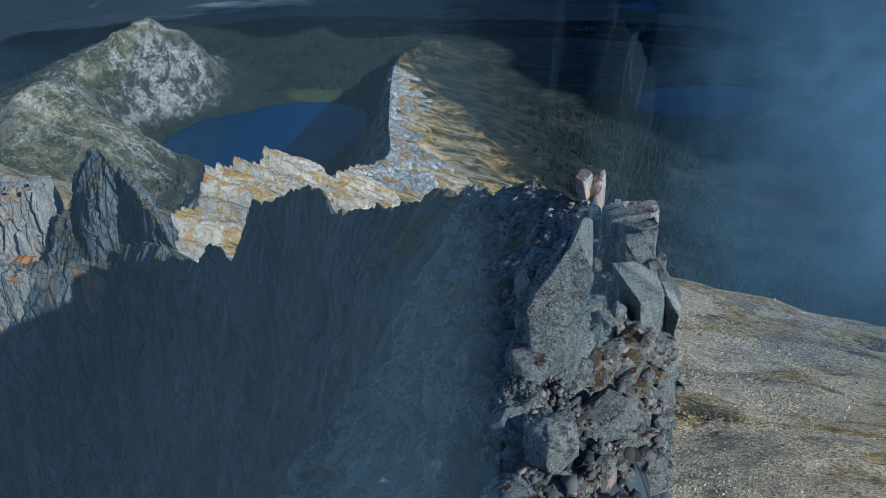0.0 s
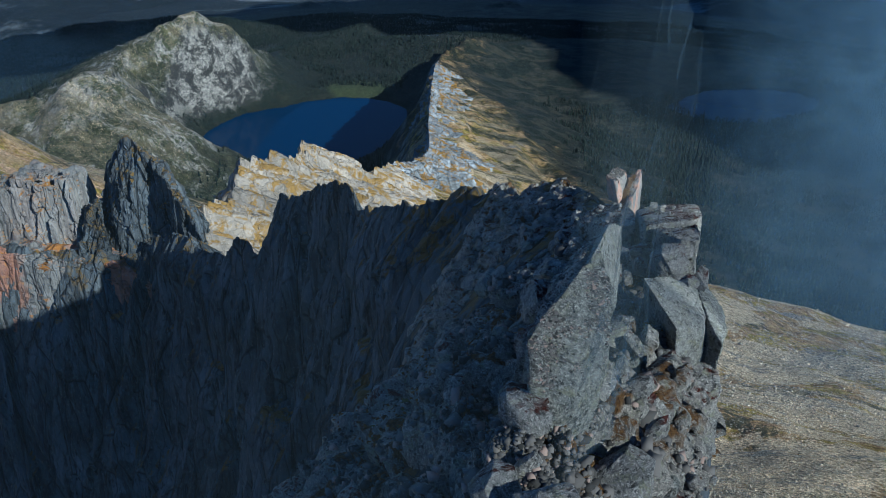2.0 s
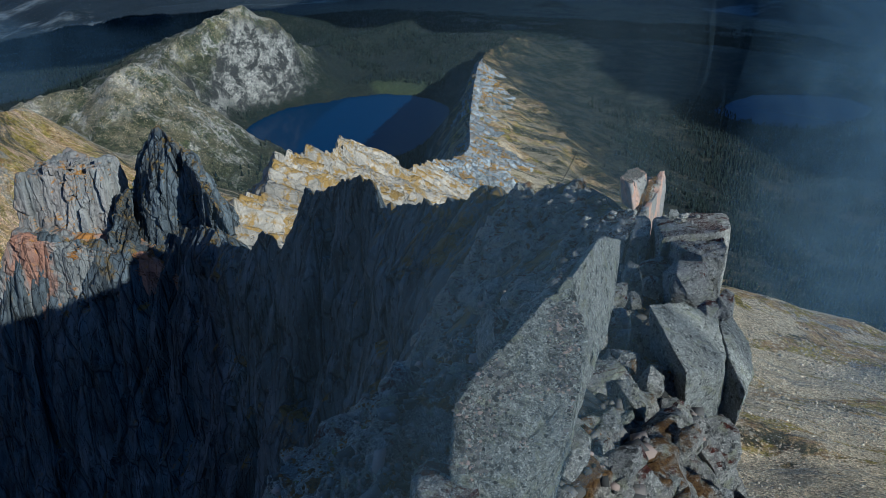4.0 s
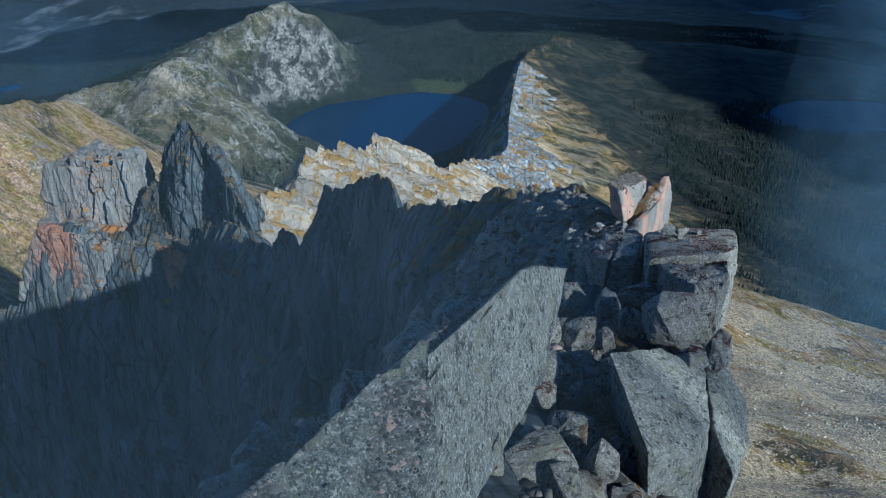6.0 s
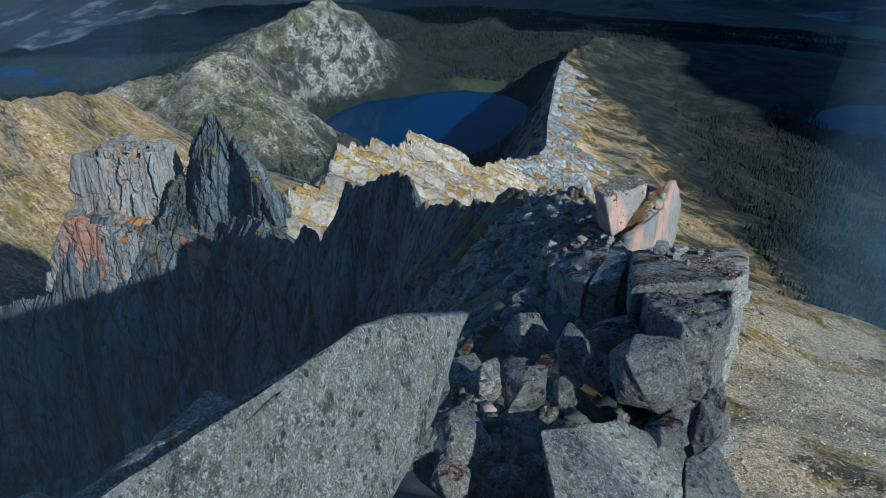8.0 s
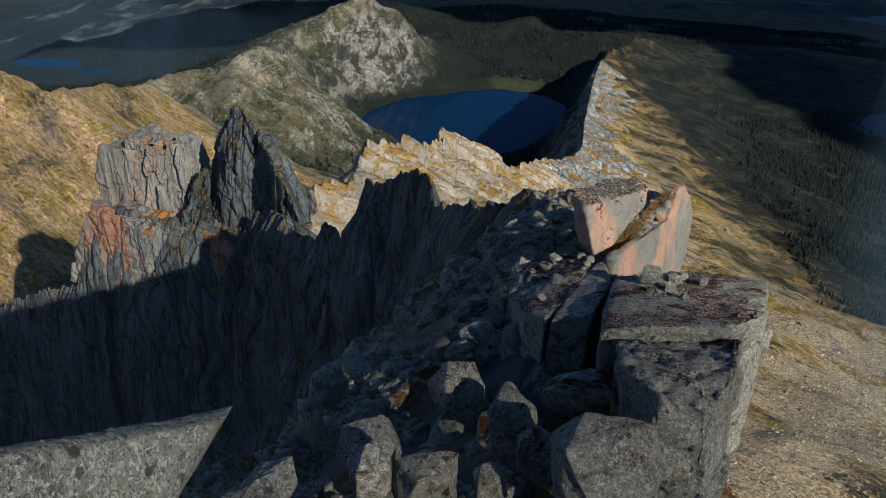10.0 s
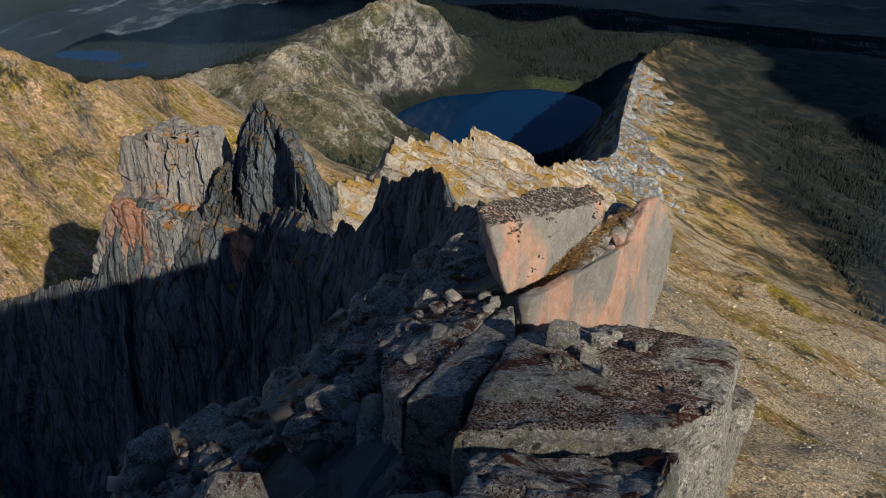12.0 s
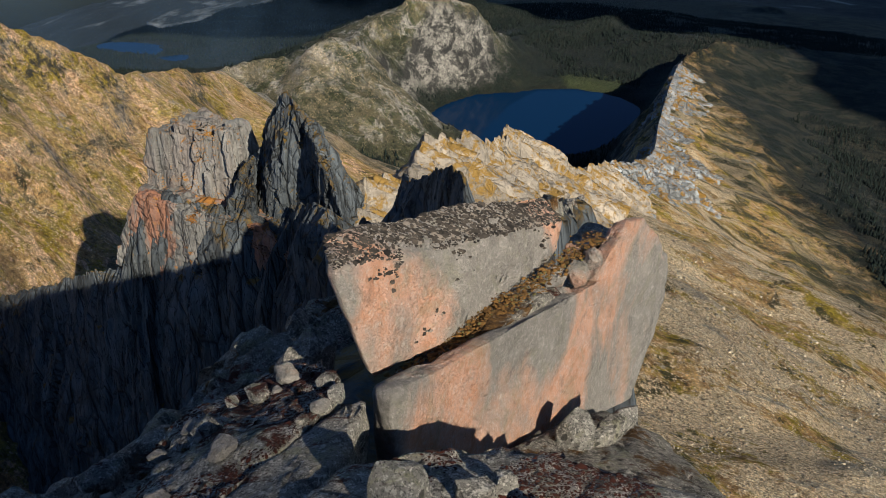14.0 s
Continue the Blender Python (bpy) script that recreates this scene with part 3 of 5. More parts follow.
# ---------------------------------------------------------------- ridges
def ridge(name, crest, n, depth_left, depth_right, lean_left, jag, mat, label, seed, rows=(180, 60), block=(2.4, 9.0), amp=1.0, jag_size=5.0):
    """A rock ridge swept along its crest (x, y, z, left shoulder width and depth, right shelf width, right lean): wall on the left of the way, wall on the right."""
    line = smooth_line(crest, n)
    way = np.gradient(line[:, :2], axis=0)
    way /= np.linalg.norm(way, axis=1)[:, None]
    kernel = np.ones(25) / 25
    for k in (0, 1):
        way[:, k] = np.convolve(np.pad(way[:, k], 12, mode="edge"), kernel, "valid")
    way /= np.linalg.norm(way, axis=1)[:, None]
    right = np.stack([way[:, 1], -way[:, 0]], 1)
    s = np.r_[0, np.cumsum(np.linalg.norm(np.diff(line[:, :3], axis=0), axis=1))]
    q = np.stack([s / jag_size, 0 * s, 0 * s + seed], 1)
    top = line[:, 2] + jag * np.clip((line[:, 1] - 36) / 20, 0, 1) * (0.8 * blocky(q, seed, 0.9) + 0.5 * blocky(q * 2.7, seed + 3, 0.9) + 0.22 * blocky(q * 7.1, seed + 4, 0.9))
    dl = depth_left * np.linspace(1, 0, rows[0]) ** 1.9
    dr = depth_right * np.linspace(0, 1, rows[1] + 1)[1:] ** 1.5
    d = np.r_[dl, dr]
    sgn = np.r_[-np.ones(rows[0]), np.ones(rows[1])]
    shoulder = line[:, 3:4] * (1 - np.exp(-d[None, :] / line[:, 4:5]))
    shelf = line[:, 5:6] * (1 - np.exp(-d[None, :] / 0.9)) + line[:, 6:7] * d
    off = np.where(sgn < 0, -(0.15 + lean_left * d + shoulder), 0.15 + shelf)
    V = np.zeros((n, len(d), 3))
    V[:, :, 0] = line[:, None, 0] + right[:, None, 0] * off
    V[:, :, 1] = line[:, None, 1] + right[:, None, 1] * off
    V[:, :, 2] = top[:, None] - d
    P = V.reshape(-1, 3)
    S = np.repeat(s, len(d))
    lift = np.clip(np.tile(d, n) / 7, 0.04, 1)
    Z = P[:, 2]
    pc = np.stack([(S + 0.16 * Z) / block[0], 0 * S + seed, Z / block[1]], 1)
    push = amp * lift * (2.6 * blocky(pc / 3.1, seed + 5) + 1.0 * blocky(pc, seed + 6) + 0.35 * blocky(pc * 2.6, seed + 7) + 2.2 * fbm(P / 22, 3, seed + 9))
    push += amp * 0.22 * (1 - lift) * blocky(np.stack([S, P[:, 2], np.abs(off).ravel()], 1) / 0.8, seed + 12)
    push *= np.clip((P[:, 1] - 20) / 40, 0.22, 1)
    side = np.tile(sgn, n)
    push = np.where((side > 0) & (P[:, 1] < 100), 0.25 * push, push)
    P[:, 0] += np.repeat(right[:, 0], len(d)) * side * push
    P[:, 1] += np.repeat(right[:, 1], len(d)) * side * push
    P[:, 2] += 0.3 * push
    ob = link_mesh(name, P, grid_faces(n, len(d)), mat)
    return tagged(ob, label, "cliff", kind="structure"), P


NEAR_CREST = [(-8, -60, 0, 6, 8, 2, 0.4), (-4, -25, -6, 6, 8, 2, 0.4), (-0.5, 0, -10, 6, 8, 2, 0.3), (1.0, 9, -11.8, 7, 7, 2.2, 0.2), (2.1, 15, -12.6, 7, 7, 2.6, 0.1), (3.4, 21, -14.8, 6, 4.5, 3.4, 0.1), (5.2, 26, -17.2, 5.5, 3.4, 2.6, 0.04),
              (5.4, 30, -17.4, 5.5, 3.2, 2.4, 0.0), (5.0, 38.7, -20.4, 5, 3.5, 0.6, -0.03), (3.2, 46.7, -25.3, 4, 4, 0.4, 0.0), (2, 62.8, -33.5, 2, 4, 0.3, 0.2), (-3.1, 69.6, -38.6, 0.6, 3, 0.3, 0.42), (-8.2, 82, -46, 0.6, 3, 0, 0.42),
              (-13.4, 92.4, -52.6, 0.6, 3, 0, 0.42), (-14.6, 94.8, -51.6, 0.6, 3, 0, 0.42), (-15.6, 96.6, -51.2, 0.6, 3, 0, 0.42), (-21, 104, -56.6, 0.5, 3, 0, 0.42), (-25, 108.4, -60.2, 0.5, 3, 0, 0.42), (-28.6, 113.6, -63.8, 0.5, 3, 0, 0.42),
              (-30.2, 115.4, -68, 0.5, 3, 0, 0.42), (-32.6, 118, -75.4, 0.5, 3, 0, 0.42), (-34.4, 119.8, -78, 0.5, 3, 0, 0.42), (-36.4, 121.2, -76.4, 0.5, 3, 0, 0.42), (-39, 123, -76.6, 0.5, 3, 0, 0.42), (-41.5, 126, -81, 0.5, 3, 0, 0.42), (-47, 132, -85, 0.5, 3, 0, 0.42), (-58, 143, -88, 1, 3, 0, 0.42),
              (-68, 149, -96, 2, 4, 0, 0.42), (-77, 149.5, -97.5, 3, 3, 0, 0.42), (-90, 151, -98, 3, 3, 0, 0.42), (-101, 153, -99, 2, 3, 0, 0.42), (-107, 151, -109, 1, 3, 0, 0.42), (-112.5, 151.8, -119, 1, 3, 0, 0.42),
              (-127, 155, -126.5, 1, 3, 0, 0.42), (-144, 162, -138, 1, 3, 0, 0.42), (-160, 168, -147.5, 1, 3, 0, 0.42), (-186, 178, -164, 1, 3, 0, 0.42), (-218, 190, -183, 1, 3, 0, 0.42), (-262, 205, -212, 1, 3, 0, 0.42)]
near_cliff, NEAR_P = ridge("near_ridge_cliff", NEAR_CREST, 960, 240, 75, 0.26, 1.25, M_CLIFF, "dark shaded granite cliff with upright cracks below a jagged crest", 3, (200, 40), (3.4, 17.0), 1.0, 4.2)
PALE_CREST = [(-55, 150, -100, 0, 1, 0, 1.5), (-66, 190, -110, 0, 1, 0, 1.5), (-71, 255, -128, 0, 1, 0, 1.5), (-69, 309, -152, 0, 1, 0, 1.5), (-77, 345, -168, 0, 1, 0, 1.5), (-81, 498, -260, 0, 1, 0, 1.5), (-70, 580, -296, 0, 1, 0, 1.5), (-56, 660, -335, 0, 1, 0, 1.5)]
GREY_CREST = [(-74, 540, -288, 0, 1, 0, 1.5), (-70, 590, -300, 0, 1, 0, 1.5), (-49, 703, -342, 0, 1, 3, 1.6), (-59, 870, -386, 0, 1, 3, 1.6), (-68, 1060, -424, 0, 1, 2, 1.6), (-74, 1260, -466, 0, 1, 1, 1.6), (-72, 1335, -490, 0, 1, 0, 1.6)]
ridge("pale_ridge", PALE_CREST, 560, 110, 30, 0.35, 8.0, M_PALE, "pale jagged sunlit granite ridge above the lake", 11, (50, 90), (6, 6), 2.0, 13.0)
ridge("far_ridge_rock", GREY_CREST, 520, 60, 40, 0.35, 3.6, M_FARROCK, "grey rock outcrops with ochre grass along the far ridge", 17, (24, 60), (9, 4), 2.6, 16.0)


def skin(name, y0, y1, deep, n, rows, mat, label, seed):
    """The broken rock surface over the near crest: blocks and ledges on both sides."""
    line = smooth_line(NEAR_CREST, 4000)
    line = line[(line[:, 1] > y0) & (line[:, 1] < y1)]
    line = line[np.linspace(0, len(line) - 1, n).astype(int)]
    way = np.gradient(line[:, :2], axis=0)
    for k in (0, 1):
        way[:, k] = np.convolve(np.pad(way[:, k], 20, mode="edge"), np.ones(41) / 41, "valid")
    way /= np.linalg.norm(way, axis=1)[:, None]
    right = np.stack([way[:, 1], -way[:, 0]], 1)
    d = np.r_[deep * np.linspace(1, 0, rows[0]) ** 1.7, 2.6 * np.linspace(0, 1, rows[1] + 1)[1:] ** 1.6]
    left = np.arange(len(d)) < rows[0]
    off = np.where(left, -(0.15 + 0.26 * d + line[:, 3:4] * (1 - np.exp(-d[None, :] / line[:, 4:5]))), 0.15 + line[:, 5:6] * (1 - np.exp(-d[None, :] / 0.9)) + line[:, 6:7] * d)
    V = np.stack([line[:, None, 0] + right[:, None, 0] * off, line[:, None, 1] + right[:, None, 1] * off, line[:, None, 2] - d + 0 * off], -1)
    du, dv = np.gradient(V, axis=0), np.gradient(V, axis=1)
    N = np.cross(dv, du)
    N /= np.linalg.norm(N, axis=2)[..., None] + 1e-9
    P, N = V.reshape(-1, 3), N.reshape(-1, 3)
    N *= np.where(N[:, 2:] < 0, -1, 1)
    turn = np.stack([P[:, 0] * 0.9 + P[:, 1] * 0.3, P[:, 1] * 0.8 - P[:, 0] * 0.3, P[:, 2] * 0.7], 1)
    push = 0.30 + 0.75 * blocky(turn / 1.9, seed) + 0.38 * blocky(turn / 0.75, seed + 1) + 0.13 * blocky(turn / 0.28, seed + 2) + 0.25 * fbm(P / 3, 3, seed + 3)
    edge = np.minimum(1, np.tile(d, n) / 100 + np.repeat(np.minimum(np.arange(n), n - 1 - np.arange(n)) / 20, len(d)))
    calm = np.clip((P[:, 1] - 26) / 2.5, 0, 1)
    push = push * (1 - 0.2 * calm) - 0.25 * calm - np.where(np.tile(~left, n) & (P[:, 1] > 28), 0.8 * calm, 0)
    P = P + N * (push * edge - 0.3 * (1 - edge))[:, None]
    return tagged(link_mesh(name, P, grid_faces(n, len(d)), mat), label, "rock", kind="structure")


crest_rock = skin("crest_rock", 5, 64, 11, 620, (130, 46), M_TURF, "broken dark granite with ochre turf along the crest", 61)


def hull(name, corners, mat, label="", bevel=0.06, rough=0.05, cuts=3, seed=1, parent=None, fluted=False):
    """A broken block of rock from its few corners, with worn edges and uneven faces."""
    bm = bmesh.new()
    for c in corners:
        bm.verts.new(c)
    bmesh.ops.convex_hull(bm, input=bm.verts)
    bmesh.ops.delete(bm, geom=[v for v in bm.verts if not v.link_faces], context="VERTS")
    bmesh.ops.dissolve_limit(bm, angle_limit=0.09, verts=bm.verts, edges=bm.edges)
    bmesh.ops.bevel(bm, geom=bm.edges[:], offset=bevel, segments=2, profile=0.6, affect="EDGES", clamp_overlap=True)
    bmesh.ops.triangulate(bm, faces=bm.faces)
    for _ in range(cuts):
        longest = max(e.calc_length() for e in bm.edges)
        bmesh.ops.subdivide_edges(bm, edges=[e for e in bm.edges if e.calc_length() > longest * 0.45], cuts=1, use_grid_fill=False)
        bmesh.ops.triangulate(bm, faces=[f for f in bm.faces if len(f.verts) > 3])
    bm.normal_update()
    co = np.array([v.co[:] for v in bm.verts])
    no = np.array([v.normal[:] for v in bm.verts])
    size = np.ptp(co, axis=0).max()
    push = rough * size * (0.5 * fbm(co / size * 3.1 + seed, 5, seed, 0.55) + 0.5 * blocky(co / size * 5.3 + seed, seed) + 0.22 * blocky(co / size * 13.0 + seed, seed + 2))
    if fluted:
        q = co * np.array([1, 1, 0.14]) + co[:, 2:] * np.array([0.12, 0.05, 0])
        push = 0.6 * push + 1.1 * blocky(q / 2.8, seed, 0.5) + 0.4 * blocky(q / 1.1, seed + 1, 0.5)
    for v, m, k in zip(bm.verts, no, push):
        v.co += Vector(m) * k
    for f in bm.faces:
        f.smooth = cuts >= 6 and not fluted
    return part(name, bm, mat, parent, label)


def leaning(name, face, back, mat, label, bevel=0.05, rough=0.02, cuts=7, seed=1, category="rock slab", group=""):
    """A slab: the outline of its weathered face, and the way through its thickness."""
    pts = [Vector(c) for c in face] + [Vector(c) + Vector(back) for c in face]
    return tagged(hull(name, pts, mat, bevel=bevel, rough=rough, cuts=cuts, seed=seed), label, category, group)


def boulder(name, at, size, turn, mat, label="", seed=0, group="", category="boulder", cuts=3, chop=0.7):
    """An angular boulder: a broken block with chopped corners."""
    r = random.Random(seed)
    m = pose(*at, r.uniform(-15, 15), r.uniform(-15, 15), turn)
    pts = []
    for k in range(15 if chop < 0.9 else 20):
        u, a = -1 + 2 * (k + r.uniform(0.1, 0.9)) / 15 if chop < 0.9 else r.uniform(-1, 1), 2.4 * k + r.uniform(-0.5, 0.5)
        w = math.sqrt(max(0.0, 1 - min(1, u * u)))
        v = Vector((w * math.cos(a), w * math.sin(a), max(-1, min(1, u))))
        v /= (abs(v.x) ** 4 + abs(v.y) ** 4 + abs(v.z) ** 4) ** 0.25
        pts.append(v * r.uniform(0.88, 1.08))
    pts = [m @ Vector((v.x * size[0] * 0.52, v.y * size[1] * 0.52, v.z * size[2] * 0.52)) for v in pts]
    ob = hull(name, pts, mat, bevel=0.02 * max(size), rough=0.035, cuts=cuts, seed=seed)
    return tagged(ob, label, category, group)


# ---------------------------------------------------------------- rock towers
def tower(name, columns, mat, label):
    root = tagged(new(name), label, "rock tower", kind="structure")
    for i, corners in enumerate(columns):
        hull("column", corners, mat, bevel=0.5, rough=0.03, cuts=6, seed=i + 3, parent=root, fluted=True)
    return root


def column(x0, x1, y, top, base, deep, lean=2.0):
    w = x1 - x0
    return [(x0 + 0.5, y + 1, top), (x1 - 0.5, y + 1, top - 0.4), (x0 + 0.2 * w, y + deep, top - 1), (x1 - 0.1 * w, y + deep, top - 2), (x0 - 0.3, y - 0.4, (top + base) / 2),
            (x1 + 0.2, y - 0.2, (top + base) / 2 + 1), (x0 - 0.6, y - lean, base), (x1 + 0.4, y - lean, base), (x0, y + deep + 4, base), (x1, y + deep + 4, base)]


tower("rock_tower", [column(-103.5, -96, 157, -87.5, -104, 9), column(-97.5, -91, 157.5, -85.3, -102, 11), column(-92.5, -86.5, 156.6, -86.2, -101, 10), column(-88, -83.8, 157.4, -85.2, -101, 10),
                     column(-83, -78.5, 158, -92.5, -101, 8)], M_TOWER, "grey fluted granite tower with ochre grass on its ledges")
# The spire takes the cliff's rock colour, darkened for shade.
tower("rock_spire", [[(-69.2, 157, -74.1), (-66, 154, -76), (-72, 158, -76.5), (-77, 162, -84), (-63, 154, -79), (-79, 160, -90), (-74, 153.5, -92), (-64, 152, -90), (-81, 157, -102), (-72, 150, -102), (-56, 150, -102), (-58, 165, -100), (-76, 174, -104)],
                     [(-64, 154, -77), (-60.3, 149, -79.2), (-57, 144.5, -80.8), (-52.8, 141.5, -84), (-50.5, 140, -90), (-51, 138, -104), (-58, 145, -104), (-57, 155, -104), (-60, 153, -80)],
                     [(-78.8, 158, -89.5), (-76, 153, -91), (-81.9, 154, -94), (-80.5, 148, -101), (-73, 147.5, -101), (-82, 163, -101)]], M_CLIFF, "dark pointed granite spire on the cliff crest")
tagged(hull("cliff_buttress", [(-104, 151, -99), (-88, 149.5, -99), (-72, 147, -98.5), (-112, 150, -117), (-95, 147, -119), (-75, 144.5, -115), (-104, 160, -100), (-72, 158, -99), (-60, 143.5, -103), (-58, 143, -112), (-114, 156, -126), (-66, 150, -124), (-110, 165, -130)],
            M_BUTT, bevel=0.6, rough=0.03, cuts=7, seed=9, fluted=True), "sunlit brown rock buttress with a grassy top", "cliff", kind="structure")

# ---------------------------------------------------------------- big slabs and blocks of the crest
big_slab = leaning("leaning_slab", [(4.15, 21.96, -12.8), (4.32, 21.5, -12.5), (4.16, 20.49, -12.95), (3.94, 19.25, -13.03), (3.73, 18.29, -12.97), (3.36, 16.67, -12.78), (2.82, 15.3, -11.7), (2.74, 16.1, -10.85), (2.91, 17.06, -10.84), (3.18, 18.07, -11.05), (3.72, 19.94, -11.55)],
        (-0.7, 0.1, -0.9), M_SLAB, "large leaning grey granite slab with pale lichen on the crest", rough=0.009, seed=4)
edge_slab = leaning("edge_slab", [(3.5, 19.9, -11.78), (3.02, 18.2, -11.28), (2.72, 17.0, -11.08), (2.45, 16.0, -11.08), (1.85, 16.0, -11.6), (2.2, 17.2, -11.6), (2.6, 18.4, -11.8), (3.2, 19.8, -12.1)],
        (-0.3, 0.0, -1.3), M_ROCK, "rough speckled granite edge below the large slab", rough=0.03, seed=15)
lichen_slab = leaning("lichen_slab", [(3.1, 16.9, -10.27), (3.31, 15.93, -10.7), (3.09, 14.71, -11.09), (2.55, 13.99, -11.2), (1.78, 13.93, -10.99), (1.72, 14.63, -10.7), (2.23, 15.58, -10.5), (2.66, 16.3, -10.36)], (-0.1, 0.0, -1.6), M_LICHEN, "broad grey granite slab spotted with yellow-green lichen", seed=14, rough=0.03)
fresh = [Vector(c) for c in ((3.02, 17.14, -11.57), (3.21, 17.57, -11.8), (3.2, 17.16, -12.07), (3.07, 16.89, -11.91))]
hull("fresh_break", fresh + [c + Vector((-0.08, 0.02, -0.03)) for c in fresh], M_FRESH, bevel=0.01, rough=0.03, cuts=3, seed=2, parent=big_slab, label="pale pink fresh break in the slab")
flat_slab = leaning("flat_slab", [(5.03, 21.76, -14.13), (5.97, 22.76, -14.69), (6.69, 22.65, -15.05), (6.65, 21.28, -14.92), (6.25, 20.38, -14.64), (5.55, 19.9, -14.3), (5.35, 20.85, -14.22)],
        (0.25, 0.1, -1.8), M_SLAB, "flat tilted grey granite slab among boulders on the crest", seed=5)
leaning("side_slab", [(6.72, 22.6, -15.1), (6.68, 21.3, -14.98), (6.95, 20.6, -15.3), (7.35, 21.6, -15.6), (7.5, 22.8, -15.7), (7.2, 23.4, -15.4)],
        (-0.2, 0.0, -2.6), M_SLAB, "grey granite slab at the edge of the crest", seed=6)
summit_block = leaning("summit_block", [(6.05, 26.95, -15.64), (7.72, 27.6, -15.76), (8.1, 28.2, -15.95), (8.22, 29.5, -16.3), (6.9, 29.75, -16.45), (6.12, 29.1, -16.32)],
        (0.1, 0.15, -2.6), M_RED, "large square grey granite block with dark red moss on top", bevel=0.10, rough=0.022, seed=7, category="rock block")
front_block = leaning("front_block", [(6.25, 26.9, -15.72), (7.75, 27.5, -15.9), (7.6, 26.3, -15.45), (7.3, 25.4, -15.25), (6.75, 25.3, -15.12), (6.4, 25.9, -15.35)],
        (0.1, 0.1, -2.4), M_RED, "dark grey granite block with small pits below the larger block", bevel=0.14, rough=0.045, seed=8, category="rock block")
upper_plate = leaning("upper_plate", [(5.53, 30.32, -15.92), (5.68, 30.84, -16.09), (5.86, 31.52, -16.32), (6.09, 32.34, -16.62), (6.46, 33.58, -17.17), (6.45, 33.32, -17.37), (6.36, 32.87, -17.44), (6.13, 31.94, -17.26), (6.01, 31.39, -17.21), (5.74, 30.41, -16.88), (5.65, 30.35, -16.49)],
        (-0.3, 0.42, 0.0), M_PINK, "pink-grey granite plate with a mossy top above a grassy cleft", bevel=0.06, rough=0.02, cuts=6, seed=9)
lower_plate = leaning("lower_plate", [(6.07, 29.95, -16.55), (6.29, 30.82, -16.83), (6.46, 31.48, -17.07), (6.72, 32.51, -17.37), (6.9, 33.26, -17.57), (7.22, 34.5, -18.03), (7.42, 35.28, -18.43), (7.46, 35.37, -19.07), (7.39, 35.01, -19.46), (7.3, 34.6, -20.2), (6.72, 32.3, -19.2), (6.37, 30.95, -18.5), (6.2, 30.32, -18.0), (6.09, 29.96, -17.3)],
        (-0.16, 0.1, -0.06), M_PINK, "smooth pink granite plate standing on edge in sunlight", bevel=0.05, rough=0.012, cuts=6, seed=10)
fin = [Vector(c) for c in ((6.87, 33.12, -17.54), (7.01, 33.7, -17.41), (7.07, 33.95, -17.29), (7.18, 34.4, -17.46), (7.32, 34.9, -17.98), (7.43, 35.3, -18.48), (7.2, 34.3, -18.3))]
hull("raised_corner", fin + [c + Vector((-0.16, 0.08, -0.06)) for c in fin], M_PINK, bevel=0.04, rough=0.015, cuts=5, seed=12, parent=lower_plate, label="upstanding corner of the plate")
left_block = leaning("left_block", [(4.75, 29.1, -16.87), (5.0, 28.35, -16.66), (5.3, 28.0, -16.42), (5.48, 28.5, -16.42), (5.66, 29.3, -16.52), (5.72, 29.95, -16.62), (5.3, 30.5, -16.85), (4.6, 30.6, -17.3), (4.3, 29.9, -17.3)],
        (-0.1, 0.1, -1.7), M_RED, "dark granite block with a bed of red moss on top", bevel=0.06, rough=0.03, seed=11, category="rock block")
leaning("split_block", [(5.36, 27.9, -16.36), (5.92, 27.9, -16.16), (6.0, 28.6, -16.3), (6.06, 29.3, -16.48), (5.92, 29.95, -16.6), (5.78, 29.9, -16.62), (5.73, 29.3, -16.52), (5.55, 28.5, -16.42)],
        (-0.12, 0.05, -1.7), M_ROCK, "narrow granite slice split off between two open cracks", bevel=0.04, rough=0.025, seed=13, category="rock block")
tagged(hull("rubble_bed", [(6.2, 29.75, -17.3), (8.3, 29.5, -17.15), (8.75, 31.1, -18.2), (6.55, 31.6, -18.45), (7.05, 33.4, -19.3), (7.7, 33.4, -19.5), (6.3, 30.0, -20.5), (8.3, 30.0, -20.5), (7.2, 33.2, -21.5), (8.6, 31.4, -20.5)], M_TURF, bevel=0.1, rough=0.03, cuts=6, seed=41),
       "bed of earth and broken rock below the pink plate", "rock")

